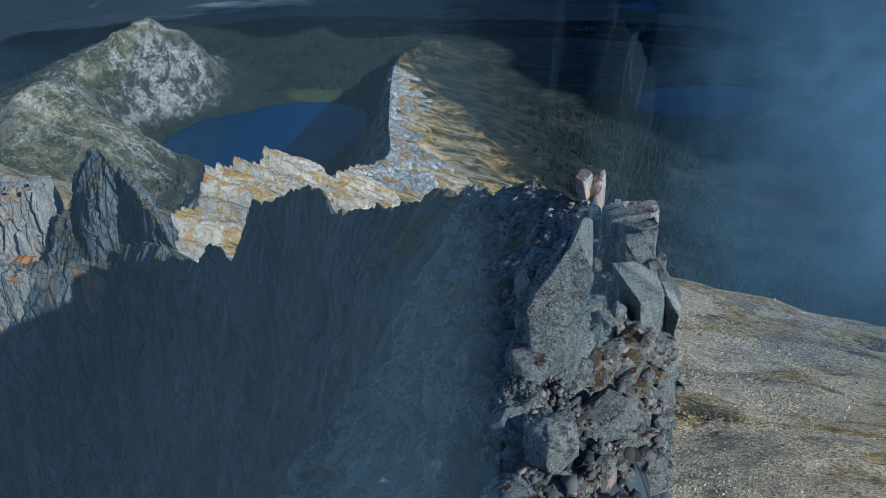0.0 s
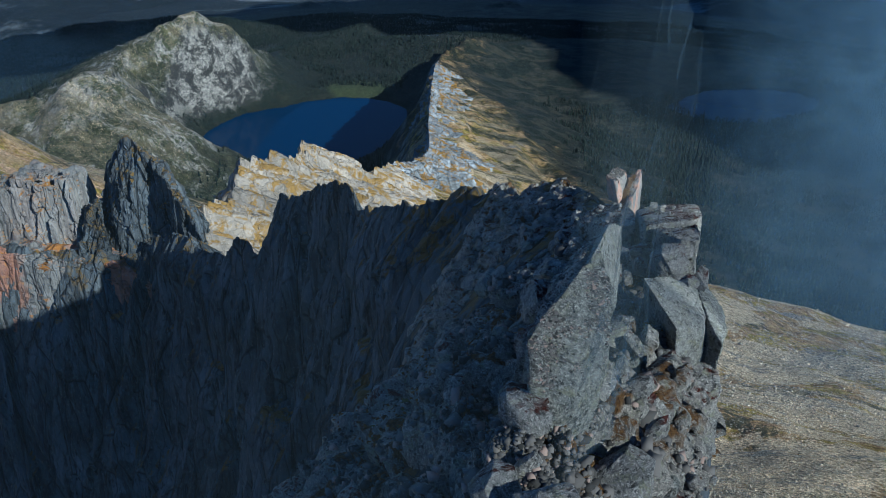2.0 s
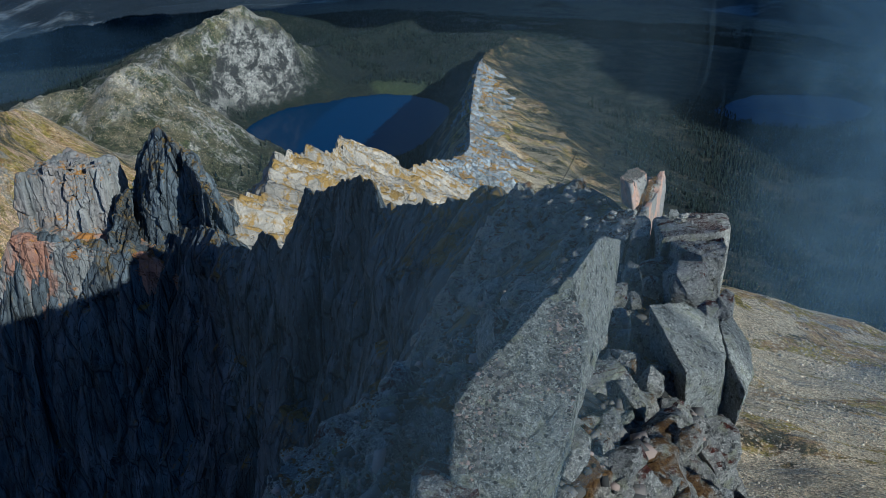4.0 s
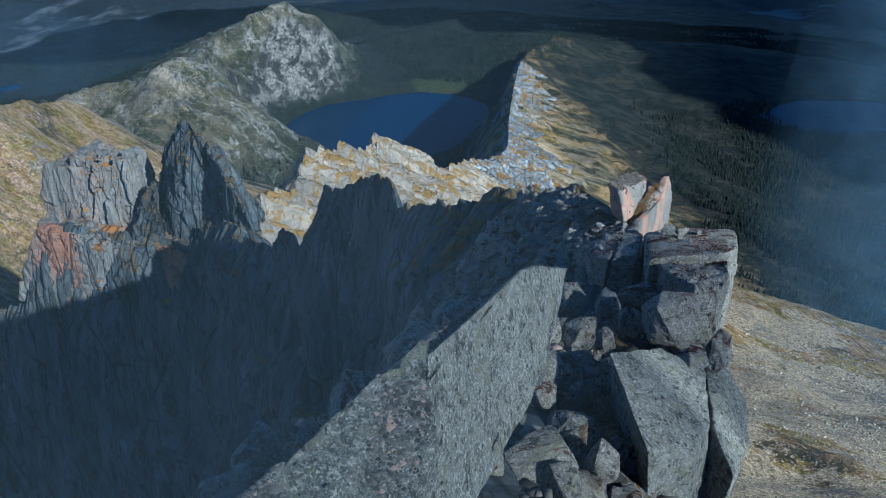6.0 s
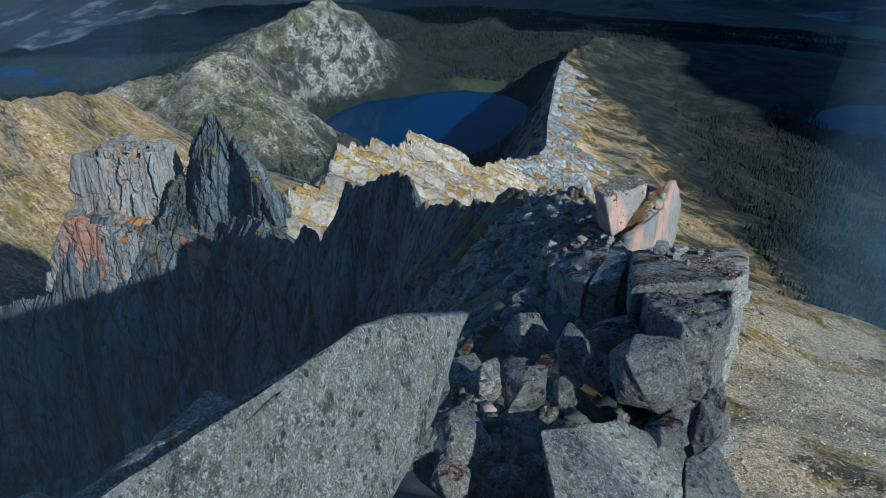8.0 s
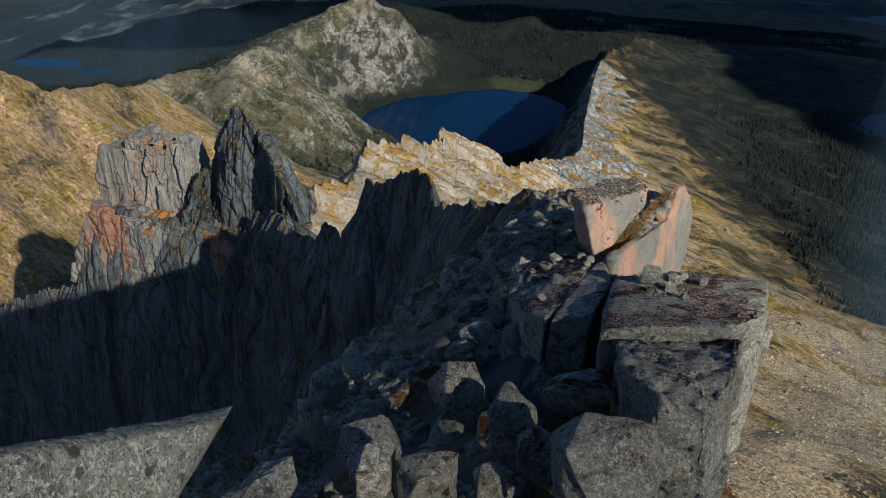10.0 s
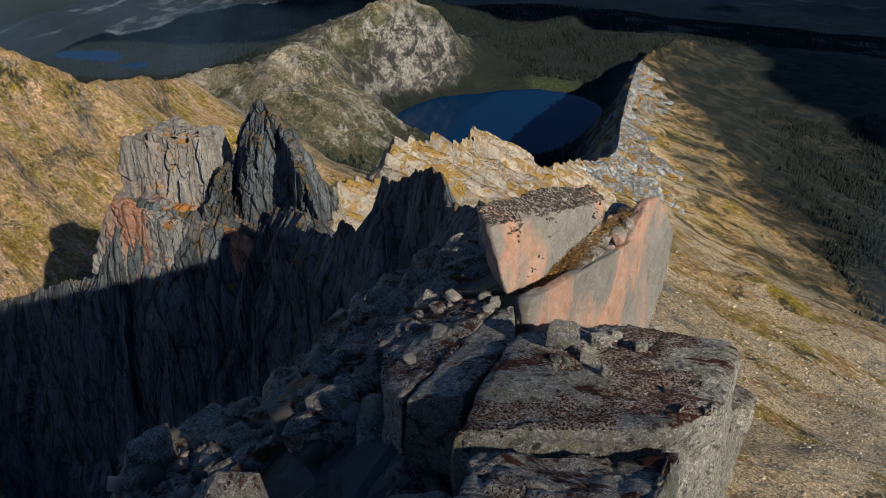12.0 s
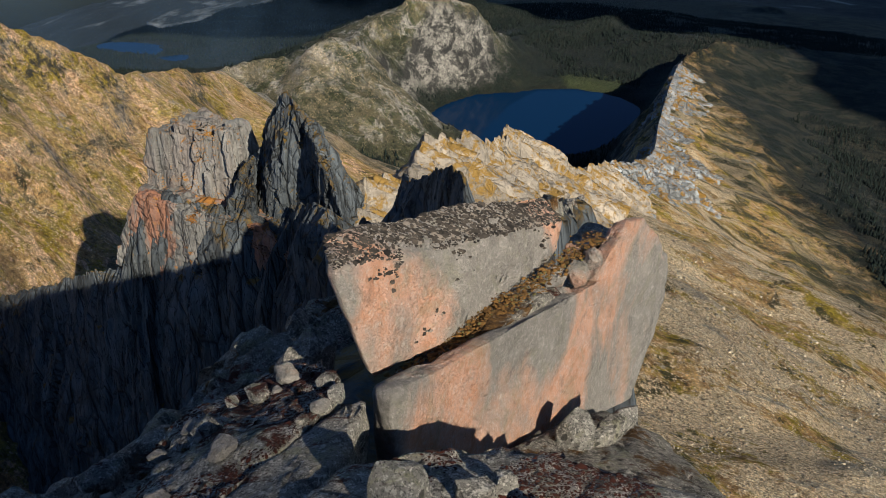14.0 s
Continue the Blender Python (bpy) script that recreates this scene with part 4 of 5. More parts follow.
# ---------------------------------------------------------------- boulders on the crest
ROCKS = [((6.31, 24.45, -15.4), (1.08, 1.0, 1.05), 20), ((5.26, 25.7, -16.3), (0.52, 0.6, 1.3), 10), ((4.44, 26.4, -16.55), (0.62, 0.7, 0.8), 40), ((4.11, 24.2, -15.8), (0.5, 0.6, 0.75), 15), ((4.63, 24.2, -15.8), (0.66, 0.6, 0.95), 30),
         ((5.87, 26.6, -16.4), (0.9, 0.5, 0.48), 5), ((4.59, 23.4, -15.85), (0.6, 0.6, 0.72), 60), ((7.2, 24.2, -16.1), (0.5, 0.8, 1.3), 0), ((5.2, 24.6, -16.1), (0.36, 0.4, 0.5), 70), ((5.66, 25.0, -15.95), (0.52, 0.5, 0.6), 12),
         ((4.01, 22.4, -15.3), (0.88, 1.0, 1.15), 33), ((3.6, 25.6, -16.9), (0.8, 0.8, 0.7), 80), ((4.61, 22.3, -15.7), (0.65, 0.6, 0.5), 25), ((6.49, 22.75, -14.9), (0.46, 0.4, 0.34), 35), ((4.09, 21.7, -15.1), (0.42, 0.5, 0.56), 60), ((4.6, 21.0, -15.2), (0.7, 0.9, 0.8), 50), ((5.0, 20.1, -14.9), (0.5, 0.6, 0.9), 15),
         ((4.5, 19.2, -14.6), (0.6, 0.8, 0.9), 35), ((4.0, 18.0, -14.2), (0.6, 0.9, 0.9), 5), ((4.9, 18.4, -14.9), (0.9, 0.8, 0.8), 65), ((5.3, 19.4, -15.2), (0.8, 0.8, 1.0), 22), ((4.2, 16.6, -14.1), (0.9, 0.9, 1.0), 44),
         ((4.9, 17.0, -15.2), (1.0, 0.9, 1.0), 12), ((3.4, 14.6, -13.6), (0.7, 0.9, 1.2), 8), ((3.0, 13.2, -13.2), (0.9, 0.9, 1.0), 33), ((4.0, 14.6, -14.6), (0.9, 1.1, 1.0), 70), ((2.0, 11.6, -11.5), (1.0, 1.0, 1.0), 18),
         ((1.1, 9.9, -11.4), (1.1, 1.1, 1.1), 40), ((2.9, 11.2, -13.0), (1.0, 1.0, 1.0), 60), ((5.9, 18.3, -16.2), (1.0, 1.2, 1.2), 27), ((6.3, 19.6, -16.0), (0.9, 1.2, 1.4), 11), ((1.7, 14.0, -11.6), (0.8, 1.0, 0.8), 21),
         ((2.1, 16.2, -12.0), (0.9, 1.2, 0.8), 9), ((2.2, 17.8, -12.2), (0.9, 1.1, 0.9), 48), ((2.6, 19.3, -12.6), (0.9, 1.0, 0.9), 14), ((1.3, 12.4, -11.8), (0.8, 0.9, 0.8), 31)]
for i, (at, size, turn) in enumerate(ROCKS):
    boulder("boulder", at, size, turn, M_RED if i % 4 == 3 else M_ROCK, "rough grey granite boulder lying on the rocky crest", 100 + i, "boulders on the crest")
PEBBLES = [((6.61, 28.80, -16.02), (0.36, 0.3, 0.38)), ((6.93, 29.05, -16.2), (0.27, 0.2, 0.17)), ((6.86, 28.62, -16.04), (0.18, 0.17, 0.18)), ((6.61, 28.46, -16.04), (0.12, 0.12, 0.13)), ((6.71, 28.47, -16.04), (0.11, 0.1, 0.11)),
           ((7.05, 28.36, -15.98), (0.1, 0.09, 0.15)), ((7.31, 29.0, -16.16), (0.16, 0.14, 0.17)), ((7.26, 29.13, -16.24), (0.08, 0.08, 0.08)), ((7.06, 29.2, -16.24), (0.2, 0.16, 0.15)), ((7.54, 28.94, -16.17), (0.07, 0.06, 0.06)),
           ((6.84, 29.1, -16.25), (0.12, 0.1, 0.14))]
for i, (at, size) in enumerate(PEBBLES):
    boulder("stone", at, [0.8 * k for k in size], 37 * i, M_ROCK, "small grey stone lying on the mossy block", 300 + i, "stones on the block", "stone", 2, 1.0)
CLEFT = [((6.72, 33.1, -17.42), (0.4, 0.35, 0.4)), ((6.52, 32.9, -17.36), (0.36, 0.3, 0.3)), ((6.83, 33.25, -17.3), (0.2, 0.25, 0.3)), ((6.62, 32.85, -17.5), (0.3, 0.2, 0.2)), ((6.45, 32.6, -17.4), (0.24, 0.2, 0.18)), ((6.42, 32.2, -17.35), (0.22, 0.2, 0.2)), ((6.6, 33.4, -17.4), (0.35, 0.3, 0.3)), ((6.3, 31.8, -17.3), (0.16, 0.16, 0.14)), ((6.2, 31.4, -17.2), (0.14, 0.14, 0.12))]
for i, (at, size) in enumerate(CLEFT):
    boulder("stone", (at[0], at[1], at[2] - 0.06), [0.7 * k for k in size], 53 * i, M_PINK, "pink granite stone wedged in the grassy cleft", 340 + i, "stones in the cleft", "stone", 2)
FOOT = [((7.02, 31.9, -18.45), (0.34, 0.4, 0.52), 25), ((7.34, 32.2, -18.5), (0.24, 0.75, 0.28), -25), ((7.95, 30.6, -17.75), (0.75, 0.5, 0.32), 10), ((8.3, 30.2, -17.8), (0.5, 0.6, 0.4), 50), ((6.62, 30.3, -17.5), (0.2, 0.18, 0.2), 0), ((6.9, 30.5, -17.55), (0.24, 0.2, 0.24), 75),
        ((6.45, 30.05, -17.35), (0.3, 0.28, 0.26), 30), ((7.25, 30.35, -17.4), (0.36, 0.3, 0.3), 60), ((7.0, 30.05, -17.3), (0.22, 0.2, 0.2), 15), ((6.75, 30.65, -17.75), (0.16, 0.15, 0.16), 40), ((7.6, 30.3, -17.35), (0.34, 0.4, 0.26), 5), ((7.05, 30.8, -17.7), (0.2, 0.22, 0.18), 80)]
for i, (at, size, turn) in enumerate(FOOT):
    boulder("boulder", at, size, turn, M_ROCK, "broken granite rock at the foot of the pink plate", 370 + i, "rocks below the plates")

tagged(hull("hollow_wall", [(6.38, 33.75, -17.75), (6.75, 34.35, -17.8), (7.05, 34.7, -17.9), (7.2, 35.0, -18.2), (6.45, 34.9, -18.0), (6.3, 33.9, -18.9), (7.2, 34.6, -19.0), (7.1, 35.2, -19.0), (6.4, 35.0, -19.0)], M_ROCK, bevel=0.05, rough=0.05, cuts=5, seed=33),
       "dark broken rock closing the end of the cleft", "rock")
tagged(hull("cleft_turf", [(5.75, 30.4, -17.05), (6.2, 30.9, -17.0), (6.55, 32.4, -17.34), (6.85, 33.9, -18.1), (6.5, 34.0, -18.0), (6.2, 32.4, -17.36), (5.8, 31.0, -17.15), (6.0, 30.8, -17.8), (6.7, 33.8, -18.4)], M_TURF, bevel=0.03, rough=0.03, cuts=5, seed=31),
       "ochre turf and gravel filling the cleft between the plates", "turf")

# ---------------------------------------------------------------- rubble on the crest's shoulder
from mathutils.bvhtree import BVHTree

rows_n = 130 + 46
CREST_P = np.empty(len(crest_rock.data.vertices) * 3, np.float32)
crest_rock.data.vertices.foreach_get("co", CREST_P)
CREST_P = CREST_P.reshape(-1, 3).astype(float)
near_f = grid_faces(620, rows_n)
tree = BVHTree.FromPolygons([tuple(v) for v in CREST_P], [tuple(f) for f in near_f])


def drop(x, y):
    hit = tree.ray_cast(Vector((x, y, 20)), Vector((0, 0, -1)))
    return hit[0], hit[1]


KINDS = []
for i in range(12):
    r = random.Random(900 + i)
    KINDS.append(boulder("boulder", (0, 0, 0), (r.uniform(1.1, 1.9), r.uniform(0.7, 1.2), r.uniform(0.45, 0.85)), 0, (M_ROCK, M_ROCK, M_TURF, M_LICHEN)[i % 4], "rough grey granite rock among rubble on the crest", 900 + i, "rubble on the crest", cuts=2))
rr2 = random.Random(77)
spots = []
for (x0, x1, y0, y1, count, big) in ((-2.0, 2.6, 9, 21, 24, 0.5), (1.6, 5.6, 21, 26.5, 46, 0.36), (1.2, 4.7, 26.5, 33, 60, 0.4), (3.0, 6.2, 9, 24, 80, 0.55)):
    for _ in range(count):
        spots.append((rr2.uniform(x0, x1), rr2.uniform(y0, y1), min(1.15, big * math.exp(rr2.gauss(-0.35, 0.5)))))
first = set()
for k, (x, y, size) in enumerate(spots):
    place, normal = drop(x, y)
    if place is None or abs(normal.z) < 0.25:
        continue
    m = Matrix.Translation(place + Vector((0, 0, 0.16 * size))) @ Euler((rr2.gauss(0.1, 0.25), rr2.gauss(-0.45, 0.22), rr2.gauss(0.7, 0.4))).to_matrix().to_4x4()
    i = k % len(KINDS)
    if i not in first:
        first.add(i)
        ob = KINDS[i]
        ob.matrix_world = m @ Matrix.Scale(size, 4)
    else:
        ob = copy_thing(KINDS[i], m)
        ob.scale = (size, size, size)


# ---------------------------------------------------------------- scattered stones and trees
def surface(x, y):
    """Height of the ground sheet."""
    a = np.degrees(np.arctan2(x, y))
    fa = np.interp(a, az, np.arange(len(az)))
    fr = np.clip(np.interp(np.log(np.hypot(x, y)), np.log(rad), np.arange(len(rad))), 0, len(rad) - 1.001)
    i, j = np.clip(fa.astype(int), 0, len(az) - 2), fr.astype(int)
    u, v = fa - i, fr - j
    G = gz.reshape(len(az), len(rad))
    return (G[i, j] * (1 - u) + G[i + 1, j] * u) * (1 - v) + (G[i, j + 1] * (1 - u) + G[i + 1, j + 1] * u) * v


def scatter(name, base_v, base_f, at, scale, mat, label, category, rs, squash=True):
    """Many small copies of a form joined into one mesh."""
    n, m = len(at), len(base_v)
    turn = rs.uniform(0, 2 * np.pi, n)
    c, s = np.cos(turn), np.sin(turn)
    jit = 1 + (rs.uniform(-0.35, 0.35, (n, m, 3)) if squash else rs.uniform(-0.12, 0.12, (n, m, 3)))
    v = base_v[None] * jit * scale[:, None, :]
    w = np.stack([v[..., 0] * c[:, None] - v[..., 1] * s[:, None], v[..., 0] * s[:, None] + v[..., 1] * c[:, None], v[..., 2]], -1) + at[:, None, :]
    f = (base_f[None] + (np.arange(n) * m)[:, None, None]).reshape(-1, base_f.shape[1])
    return tagged(link_mesh(name, w.reshape(-1, 3), f, mat), label, category, kind="stuff")


rs = np.random.RandomState(5)
stone_v = np.array([(x, y, z) for x in (-0.5, 0.5) for y in (-0.5, 0.5) for z in (-0.3, 0.5)], float) * np.array([1, 0.8, 0.8])
stone_f = np.array([(0, 1, 3, 2), (4, 6, 7, 5), (0, 4, 5, 1), (2, 3, 7, 6), (1, 5, 7, 3)])


def stone_material(name):
    n = Nodes(name)
    r = n.pos.outputs["Random Per Island"]
    g = n.noise(n.coords(), 3.0, 5, 0.7)
    return n.done(n.mix(g, n.mix(r, (0.04, 0.038, 0.035), (0.40, 0.33, 0.23)), n.mix(r, (0.10, 0.09, 0.07), (0.58, 0.49, 0.35))), 0.95)


M_STONES = stone_material("slope_stone")
N = 120000
a = np.radians(np.where(np.arange(N) < 72000, rs.uniform(0, 32, N), rs.uniform(-48, 32, N)))
d = np.where(np.arange(N) < 72000, np.exp(rs.uniform(math.log(65), math.log(330), N)), np.exp(rs.uniform(math.log(90), math.log(640), N)))
x, y = d * np.sin(a), d * np.cos(a)
z = surface(x, y)
keep = (fbm(np.stack([x, y * 0.4, z], 1) / 16, 3, 70) + rs.uniform(-0.35, 0.35, N) > 0.02) & (z > -430)
x, y, z, d = x[keep], y[keep], z[keep], d[keep]
size = np.clip(0.19 * np.exp(rs.normal(0, 0.6, len(x))), 0.08, 1.2) * np.clip(d / 300, 0.5, 1.3) * np.where(x < -0.42 * y, 0.55, 1.0)
scatter("slope_stones", stone_v, stone_f, np.stack([x, y, z], 1), size[:, None] * rs.uniform(0.7, 1.4, (len(x), 3)), M_STONES, "pale angular stones strewn over the slopes", "stones", rs)

tree_v, tree_f = [], []
for k, (r0, z0, z1) in enumerate([(0.21, 0.08, 0.62), (0.14, 0.42, 1.0)]):
    b = len(tree_v)
    tree_v += [(r0 * math.cos(i * 2 * math.pi / 6), r0 * math.sin(i * 2 * math.pi / 6), z0 + 0.05 * (i % 2)) for i in range(6)] + [(0, 0, z1)]
    tree_f += [(b + i, b + (i + 1) % 6, b + 6) for i in range(6)]
tree_v, tree_f = np.array(tree_v), np.array(tree_f)
N = 190000
a = np.radians(rs.uniform(-45, 36, N))
d = np.sqrt(rs.uniform(330 ** 2, 2050 ** 2, N))
x, y = d * np.sin(a), d * np.cos(a)
z = surface(x, y)
wet = np.zeros(N, bool)
for lx, ly, ra, rb, rot in LAKES:
    c, s = math.cos(rot), math.sin(rot)
    wet |= np.hypot(((x - lx) * c + (y - ly) * s) / ra, (-(x - lx) * s + (y - ly) * c) / rb) < 1.12
clump = fbm(np.stack([x, y, 0 * x], 1) / 45, 4, 80)
limit = -395 + 45 * fbm(np.stack([x, y, 0 * x], 1) / 130, 3, 81) + np.where(x > -40, 55, -55)
off_ridge, _ = to_line(np.stack([x, y], 1), MAIN_RIDGE)
off_left, _ = to_line(np.stack([x, y], 1), LEFT_LINE[:37])
keep = ~wet & (np.abs(off_left) > 85 + 50 * clump) & ((off_ridge > 195 + 60 * clump) | (off_ridge < -60)) & (rs.uniform(0, 1, N) < np.clip((limit - z) / 70, 0, 1) * np.clip(0.8 + 1.1 * clump, 0.05, 1))
x, y, z = x[keep], y[keep], z[keep]
h = rs.uniform(3.8, 9.0, len(x)) * np.clip(1.15 - np.hypot(x, y) / 4000, 0.6, 1)
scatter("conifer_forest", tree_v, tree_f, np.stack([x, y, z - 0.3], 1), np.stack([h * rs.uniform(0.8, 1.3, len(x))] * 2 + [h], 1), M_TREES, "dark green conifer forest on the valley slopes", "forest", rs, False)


# ---------------------------------------------------------------- moss, turf and grit
dome_v = np.array([(math.cos(i * math.pi / 3) * 0.5, math.sin(i * math.pi / 3) * 0.5, -0.1) for i in range(6)] + [(0, 0, 0.16)])
dome_f = np.array([(i, (i + 1) % 6, 6) for i in range(6)])


def clump_material(name, dark, light, odd):
    n = Nodes(name)
    r = n.pos.outputs["Random Per Island"]
    return n.done(n.mix(n.ramp(r, (0.88, 0.0), (0.9, 1.0)), n.mix(r, dark, light), odd), 0.95)


M_MOSS = clump_material("red_moss", (0.010, 0.003, 0.0015), (0.050, 0.012, 0.005), (0.05, 0.032, 0.022))
M_TUFT = clump_material("ochre_turf", (0.040, 0.020, 0.005), (0.200, 0.105, 0.025), (0.10, 0.09, 0.03))
M_GRIT = clump_material("grit", (0.02, 0.019, 0.017), (0.15, 0.135, 0.12), (0.26, 0.19, 0.15))
M_CRUST = clump_material("dark_crust", (0.008, 0.007, 0.006), (0.075, 0.062, 0.050), (0.20, 0.17, 0.14))
M_SEDGE = clump_material("slope_grass", (0.07, 0.035, 0.007), (0.42, 0.26, 0.09), (0.05, 0.045, 0.02))


def tree_of(ob):
    me = ob.data
    v = np.empty(len(me.vertices) * 3, np.float32)
    me.vertices.foreach_get("co", v)
    return BVHTree.FromPolygons([tuple(p) for p in v.reshape(-1, 3).astype(float)], [tuple(f.vertices) for f in me.polygons]), v.reshape(-1, 3)


def joined(name, at, size, mat, parent, label):
    """Small clumps joined into one part."""
    n = len(at)
    jit = rs.uniform(0.7, 1.3, (n, len(dome_v), 3))
    v = (dome_v[None] * jit * size[:, None, None] + at[:, None, :]).reshape(-1, 3)
    f = (dome_f[None] + (np.arange(n) * len(dome_v))[:, None, None]).reshape(-1, 3)
    ob = link_mesh(name, v, f, mat, parent)
    return tagged(ob, label, kind="stuff")


def moss_on(ob, tries, scale, threshold, size, seed, mat=None, name="moss", label="cushions of dark red moss"):
    tr, v = tree_of(ob)
    lo, hi = v.min(0), v.max(0)
    r = random.Random(seed)
    at, dims = [], []
    for _ in range(tries):
        hit = tr.ray_cast(Vector((r.uniform(lo[0], hi[0]), r.uniform(lo[1], hi[1]), hi[2] + 1)), Vector((0, 0, -1)))
        if hit[0] is None or abs(hit[1].z) < 0.6:
            continue
        p = hit[0]
        m = noise.fractal(p * scale + Vector((seed, 0, 0)), 0.9, 2.1, 4)
        if m + r.uniform(-0.12, 0.12) > threshold:
            at.append(tuple(p))
            dims.append(size * math.exp(r.gauss(0, 0.45)))
    if at:
        joined(name, np.array(at), np.array(dims), mat or M_MOSS, ob, label)


moss_on(summit_block, 42000, 1.3, 0.05, 0.014, 3)
moss_on(front_block, 12000, 1.5, 0.22, 0.014, 4)
moss_on(left_block, 22000, 1.3, -0.05, 0.014, 5)
moss_on(upper_plate, 16000, 1.8, -0.45, 0.028, 6, M_CRUST, "crust", "dark crust of lichen and grit")
moss_on(lichen_slab, 9000, 2.2, 0.15, 0.035, 7, M_GRIT, "grit", "loose grit")
moss_on(edge_slab, 9000, 2.2, -0.1, 0.032, 9, M_GRIT, "grit", "loose grit")
moss_on(big_slab, 4000, 2.2, 0.25, 0.030, 8, M_GRIT, "grit", "loose grit")

ledge_tree, _ = tree_of(left_block)
rl = random.Random(51)
for i in range(22):
    place = ledge_tree.ray_cast(Vector((rl.uniform(4.6, 5.75), rl.uniform(28.5, 30.4), -10)), Vector((0, 0, -1)))[0]
    if place is not None:
        k = rl.uniform(0.05, 0.17)
        boulder("stone", (place.x, place.y, place.z + 0.25 * k), (k * 1.3, k, 0.7 * k), rl.uniform(0, 180), M_PINK if i % 3 == 0 else M_ROCK, "small loose granite stone on the mossy ledge", 420 + i, "stones on the ledge", "stone", 2)

pts, dims, tufts, tdims = [], [], [], []
for _ in range(21000):
    x, y = rr2.uniform(-3.5, 6.4), rr2.uniform(8, 30.3)
    place, normal = drop(x, y)
    if place is None or abs(normal.z) < 0.35:
        continue
    k = noise.noise(place * 0.45)
    if k > 0.18 and y > 17:
        tufts.append(tuple(place))
        tdims.append(0.07 * math.exp(rr2.gauss(0, 0.45)))
    elif k > -0.25:
        pts.append(tuple(place))
        dims.append(min(0.3, 0.055 * math.exp(rr2.gauss(0, 0.65))))
for _ in range(1500):
    x, y = rr2.gauss(1.9, 0.5), rr2.gauss(12.9, 0.7)
    place, normal = drop(x, y)
    if place is not None:
        pts.append(tuple(place + Vector((0, 0, 0.03))))
        dims.append(rr2.uniform(0.03, 0.11))
for _ in range(2200):
    u = rr2.random()
    pts_x = 5.85 + u * 0.95 + rr2.gauss(0, 0.06)
    tufts.append((pts_x, 30.6 + u * 3.2 + rr2.gauss(0, 0.08), -17.04 - u * 0.38))
    tdims.append(0.016 * math.exp(rr2.gauss(0, 0.5)))
pts, dims = np.array(pts), np.array(dims)
scatter("crest_stones", stone_v, stone_f, pts, dims[:, None] * rs.uniform(0.7, 1.4, (len(pts), 3)), M_GRIT, "small broken stones lying on the rocky crest", "stones", rs)
tufts, tdims = np.array(tufts), np.array(tdims)
scatter("crest_turf", dome_v, dome_f, tufts, tdims[:, None] * np.ones((1, 3)), M_TUFT, "ochre turf and moss growing between the rocks", "turf", rs)

# grass tussocks on the slopes
N = 40000
a = np.radians(rs.uniform(-46, 30, N))
d = np.exp(rs.uniform(math.log(150), math.log(900), N))
x, y = d * np.sin(a), d * np.cos(a)
z = surface(x, y)
keep = (fbm(np.stack([x, y, z], 1) / 25, 4, 90) + rs.uniform(-0.4, 0.4, N) > 0.0) & (z > -440)
x, y, z, d = x[keep], y[keep], z[keep], d[keep]
size = 0.42 * np.exp(rs.normal(0, 0.4, len(x))) * np.clip(d / 350, 0.5, 1.8)
scatter("slope_tussocks", dome_v, dome_f, np.stack([x, y, z], 1), size[:, None] * rs.uniform(0.7, 1.3, (len(x), 3)), M_SEDGE, "golden grass tussocks over the mountain slopes", "grass", rs)


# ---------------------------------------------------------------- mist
# Tinted see-through sheets stand in for mist and haze in the air.
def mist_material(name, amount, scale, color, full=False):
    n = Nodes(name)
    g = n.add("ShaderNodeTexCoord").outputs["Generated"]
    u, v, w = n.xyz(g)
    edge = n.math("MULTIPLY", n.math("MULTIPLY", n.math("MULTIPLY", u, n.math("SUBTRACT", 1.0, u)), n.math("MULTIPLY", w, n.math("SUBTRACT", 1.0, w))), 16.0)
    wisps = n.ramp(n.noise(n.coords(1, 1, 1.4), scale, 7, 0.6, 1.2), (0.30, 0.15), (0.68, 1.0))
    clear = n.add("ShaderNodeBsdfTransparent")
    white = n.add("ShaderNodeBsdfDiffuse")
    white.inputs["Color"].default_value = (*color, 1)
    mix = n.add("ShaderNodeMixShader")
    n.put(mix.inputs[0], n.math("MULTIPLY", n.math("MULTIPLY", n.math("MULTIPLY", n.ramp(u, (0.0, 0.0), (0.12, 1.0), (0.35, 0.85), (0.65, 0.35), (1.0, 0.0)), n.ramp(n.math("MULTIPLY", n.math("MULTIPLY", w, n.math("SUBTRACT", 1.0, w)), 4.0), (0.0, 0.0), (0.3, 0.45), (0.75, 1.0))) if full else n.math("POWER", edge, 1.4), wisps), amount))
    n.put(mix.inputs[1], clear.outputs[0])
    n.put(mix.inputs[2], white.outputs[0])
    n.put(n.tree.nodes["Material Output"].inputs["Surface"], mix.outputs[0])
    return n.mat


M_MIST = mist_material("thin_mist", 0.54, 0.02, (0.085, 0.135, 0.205))


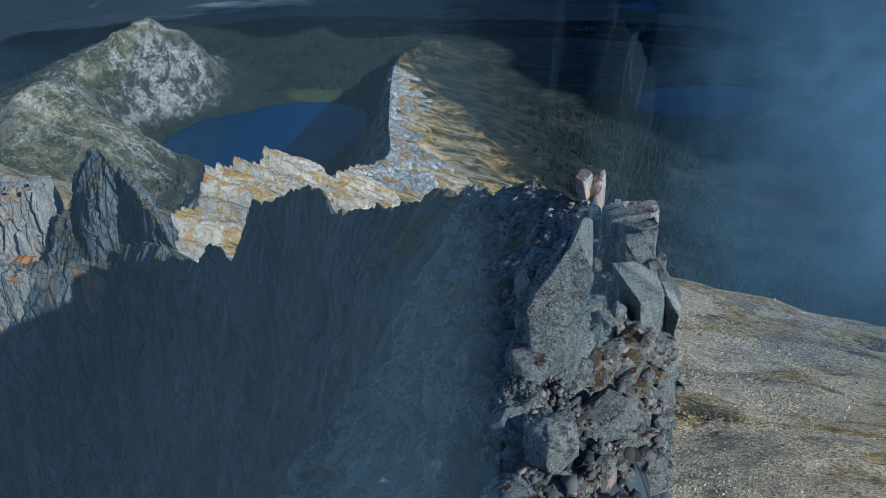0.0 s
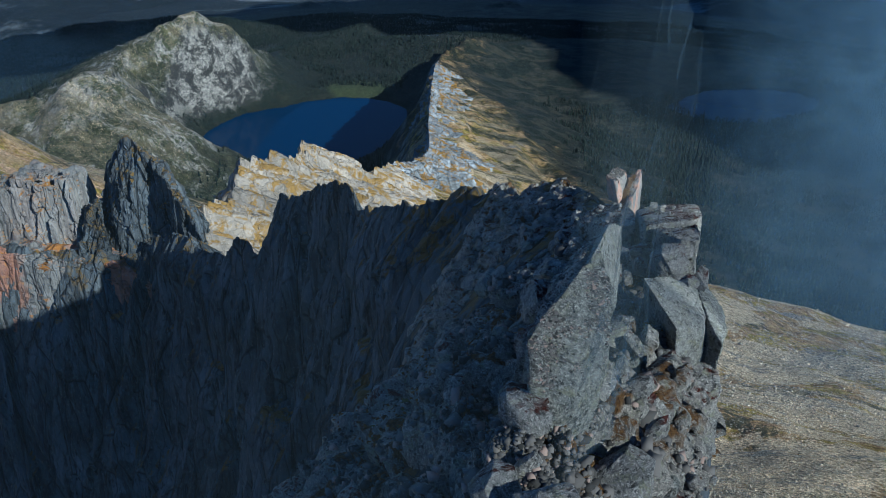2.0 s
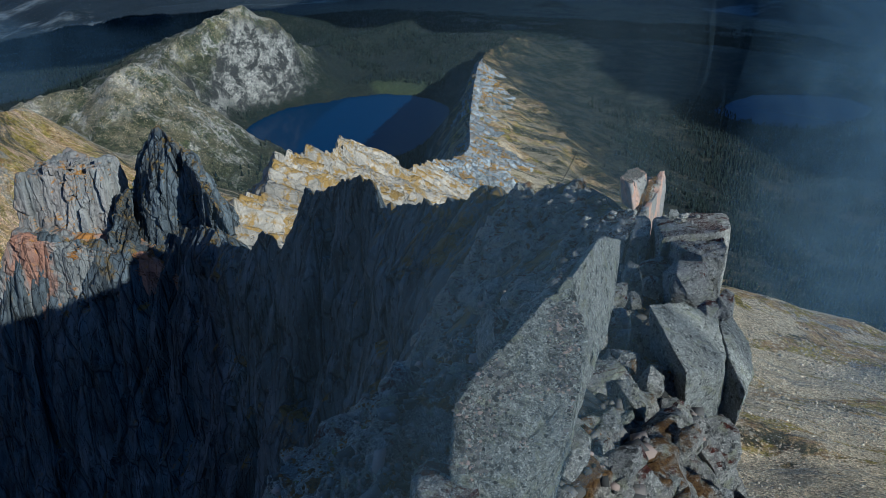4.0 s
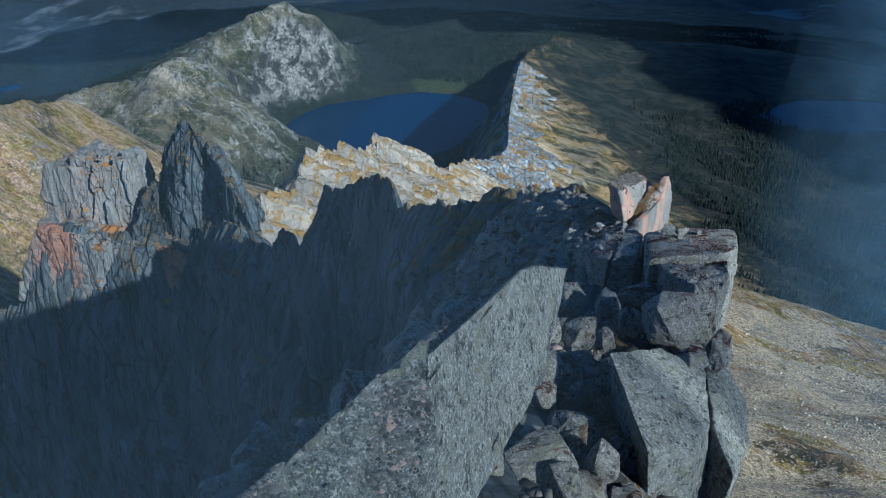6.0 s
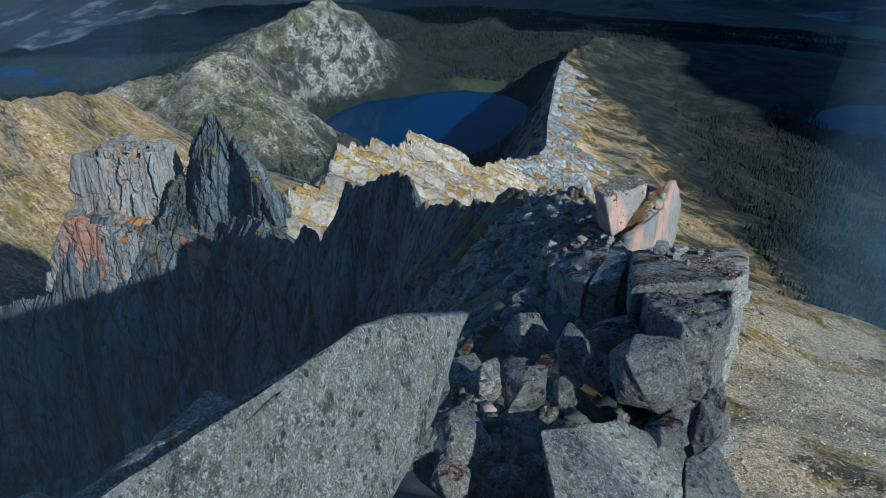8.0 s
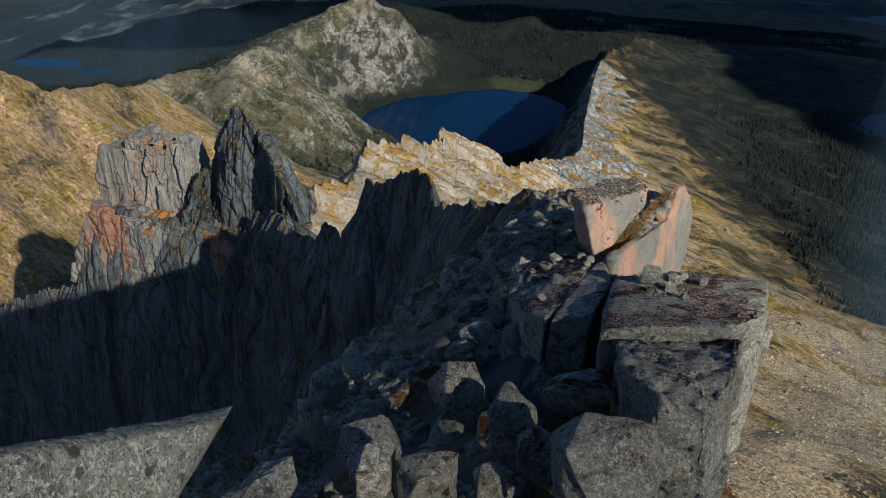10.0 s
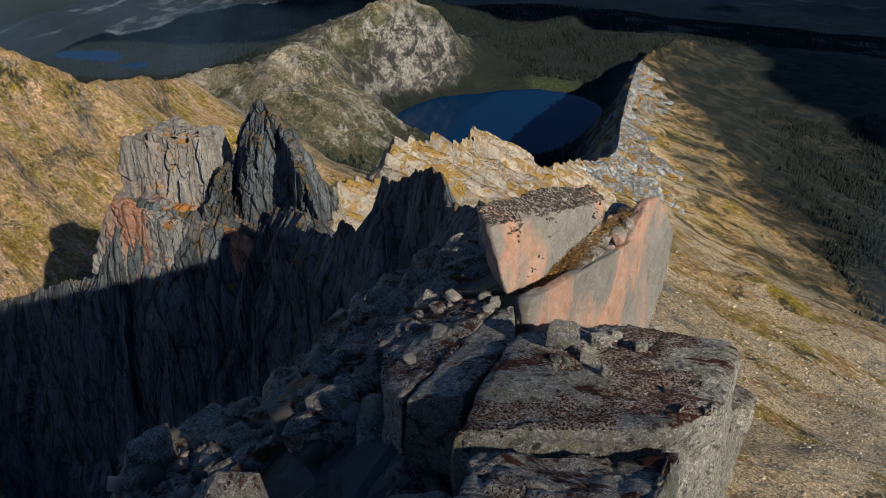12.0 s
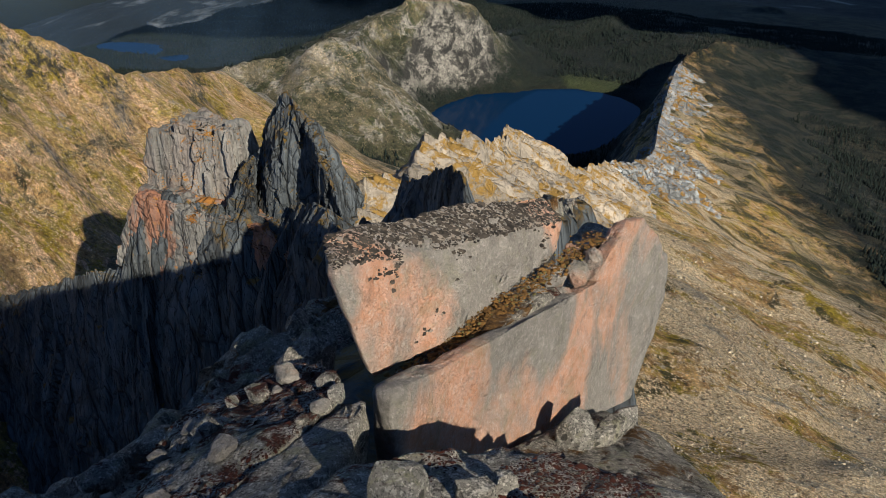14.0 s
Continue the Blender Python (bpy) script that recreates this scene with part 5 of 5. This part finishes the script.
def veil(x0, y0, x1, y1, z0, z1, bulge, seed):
    """A thin wavy see-through sheet, tinted as mist or distant haze."""
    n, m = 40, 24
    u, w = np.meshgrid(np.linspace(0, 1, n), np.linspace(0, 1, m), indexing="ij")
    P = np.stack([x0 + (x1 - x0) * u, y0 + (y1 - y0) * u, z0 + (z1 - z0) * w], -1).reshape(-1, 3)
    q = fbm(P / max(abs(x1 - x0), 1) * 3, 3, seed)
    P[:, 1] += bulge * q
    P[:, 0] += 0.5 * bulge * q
    return tagged(link_mesh("mist", P, grid_faces(n, m), M_MIST, smooth=True), "thin grey-blue sheet standing in for misty air", "mist", "wisps of mist", kind="stuff")


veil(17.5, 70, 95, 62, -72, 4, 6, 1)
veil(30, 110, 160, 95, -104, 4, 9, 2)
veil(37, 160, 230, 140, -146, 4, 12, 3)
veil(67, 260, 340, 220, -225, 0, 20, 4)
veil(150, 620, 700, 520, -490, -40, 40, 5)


# unseen helpers added: banks dim sun on the near crest, clouds shade the far valley
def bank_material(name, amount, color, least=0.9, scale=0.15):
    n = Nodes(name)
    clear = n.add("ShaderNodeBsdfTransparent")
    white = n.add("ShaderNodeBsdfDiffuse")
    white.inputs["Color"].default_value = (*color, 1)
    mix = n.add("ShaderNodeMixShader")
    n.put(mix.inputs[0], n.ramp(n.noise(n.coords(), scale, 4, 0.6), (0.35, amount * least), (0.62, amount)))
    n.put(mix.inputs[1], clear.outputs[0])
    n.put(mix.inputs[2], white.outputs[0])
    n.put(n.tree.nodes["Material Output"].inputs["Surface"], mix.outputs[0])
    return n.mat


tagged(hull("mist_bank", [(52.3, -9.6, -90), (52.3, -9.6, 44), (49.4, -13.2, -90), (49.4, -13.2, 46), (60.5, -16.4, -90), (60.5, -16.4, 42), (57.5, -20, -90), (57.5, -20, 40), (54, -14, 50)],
            bank_material("dense_dimmer", 0.36, (0.7, 0.72, 0.75)), cuts=5, bevel=0.4, rough=0.004), "unseen mist bank added to dim the sun on the blocks", "mist", kind="stuff")
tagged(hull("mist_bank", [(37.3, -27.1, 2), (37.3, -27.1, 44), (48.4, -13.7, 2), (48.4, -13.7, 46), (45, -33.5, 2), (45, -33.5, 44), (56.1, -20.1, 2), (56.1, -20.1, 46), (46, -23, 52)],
            bank_material("light_dimmer", 0.24, (0.7, 0.72, 0.75)), cuts=5, bevel=0.4, rough=0.03), "unseen thin mist added to dim the sun on the slabs", "mist", kind="stuff")
M_SHADE_CLOUD = bank_material("cloud", 0.99, (0.75, 0.76, 0.78), 0.93, 0.006)


def cloud(cx, cy, cz, ra, rb, thick, seed):
    """A flat-based billowing cloud, unseen and added so that its shade falls at (cx, cy, cz)."""
    n, m = 160, 60
    u, v = np.meshgrid(np.linspace(0, 2 * np.pi, n), np.linspace(-np.pi / 2, np.pi / 2, m), indexing="ij")
    P = np.stack([np.cos(u) * np.cos(v), np.sin(u) * np.cos(v), np.sin(v)], -1).reshape(-1, 3)
    k = 1 + 0.16 * fbm(P * 2.2 + seed, 4, seed, 0.55)
    P = P * k[:, None] * np.array([ra, rb, thick])
    P[:, 2] = np.maximum(P[:, 2], -0.35 * thick)
    P += np.array([cx, cy, cz]) + np.array(SUN_TO) * 2500
    return tagged(link_mesh("cloud", P, grid_faces(n, m), M_SHADE_CLOUD, smooth=True), "unseen cloud added to shade the far valley", "cloud", "clouds", kind="stuff")


# Added clouds above the view, placed only to darken the far ground.
cloud(1175, 1710, -600, 1130, 830, 130, 1)
cloud(950, 2950, -800, 1300, 950, 160, 2)
cloud(-210, 2030, -620, 440, 330, 90, 3)
cloud(-1250, 1760, -680, 520, 260, 80, 4)
M_HAZE = mist_material("mist_tint_sheet", 0.27, 0.06, (0.085, 0.115, 0.14), True)


def side_veil(a, b, up, down, seed):
    """A thin tinted sheet, standing in for mist, that slopes down with the ridge from a to b."""
    n, m = 60, 30
    u, w = np.meshgrid(np.linspace(0, 1, n), np.linspace(0, 1, m), indexing="ij")
    P = np.stack([a[k] + (b[k] - a[k]) * u for k in range(3)], -1).reshape(-1, 3)
    P[:, 2] += (-down + (up + down) * w).ravel()
    P[:, 2] += 0.25 * fbm(P[:, :2].repeat(2, 1)[:, :3] * 0.6, 3, seed + 2)
    q = 0.12 * fbm(P, 3, seed)
    P[:, :2] += np.stack([-0.93 * q, 0.36 * q], 1)
    return tagged(link_mesh("mist", P, grid_faces(n, m), M_HAZE, smooth=True), "thin grey sheet standing in for mist beside the crest", "mist", "wisps of mist", kind="stuff")


# Mist sheets added left of the camera path to lift the cliff's dark tones.
side_veil((-0.85, 0.0, 0.05), (1.3, 7.4, -4.1), 2.0, 4.0, 9)
side_veil((1.6, 9.0, -4.4), (5.9, 21.5, -10.4), 2.0, 4.2, 10)
# Blue-tinted sheet that lays distant haze over the far valley.
far_haze = veil(-1900, 800, -440, 1330, -760, -250, 20.0, 12)
far_haze.data.materials[0] = mist_material("far_haze", 0.30, 0.003, (0.05, 0.085, 0.15))
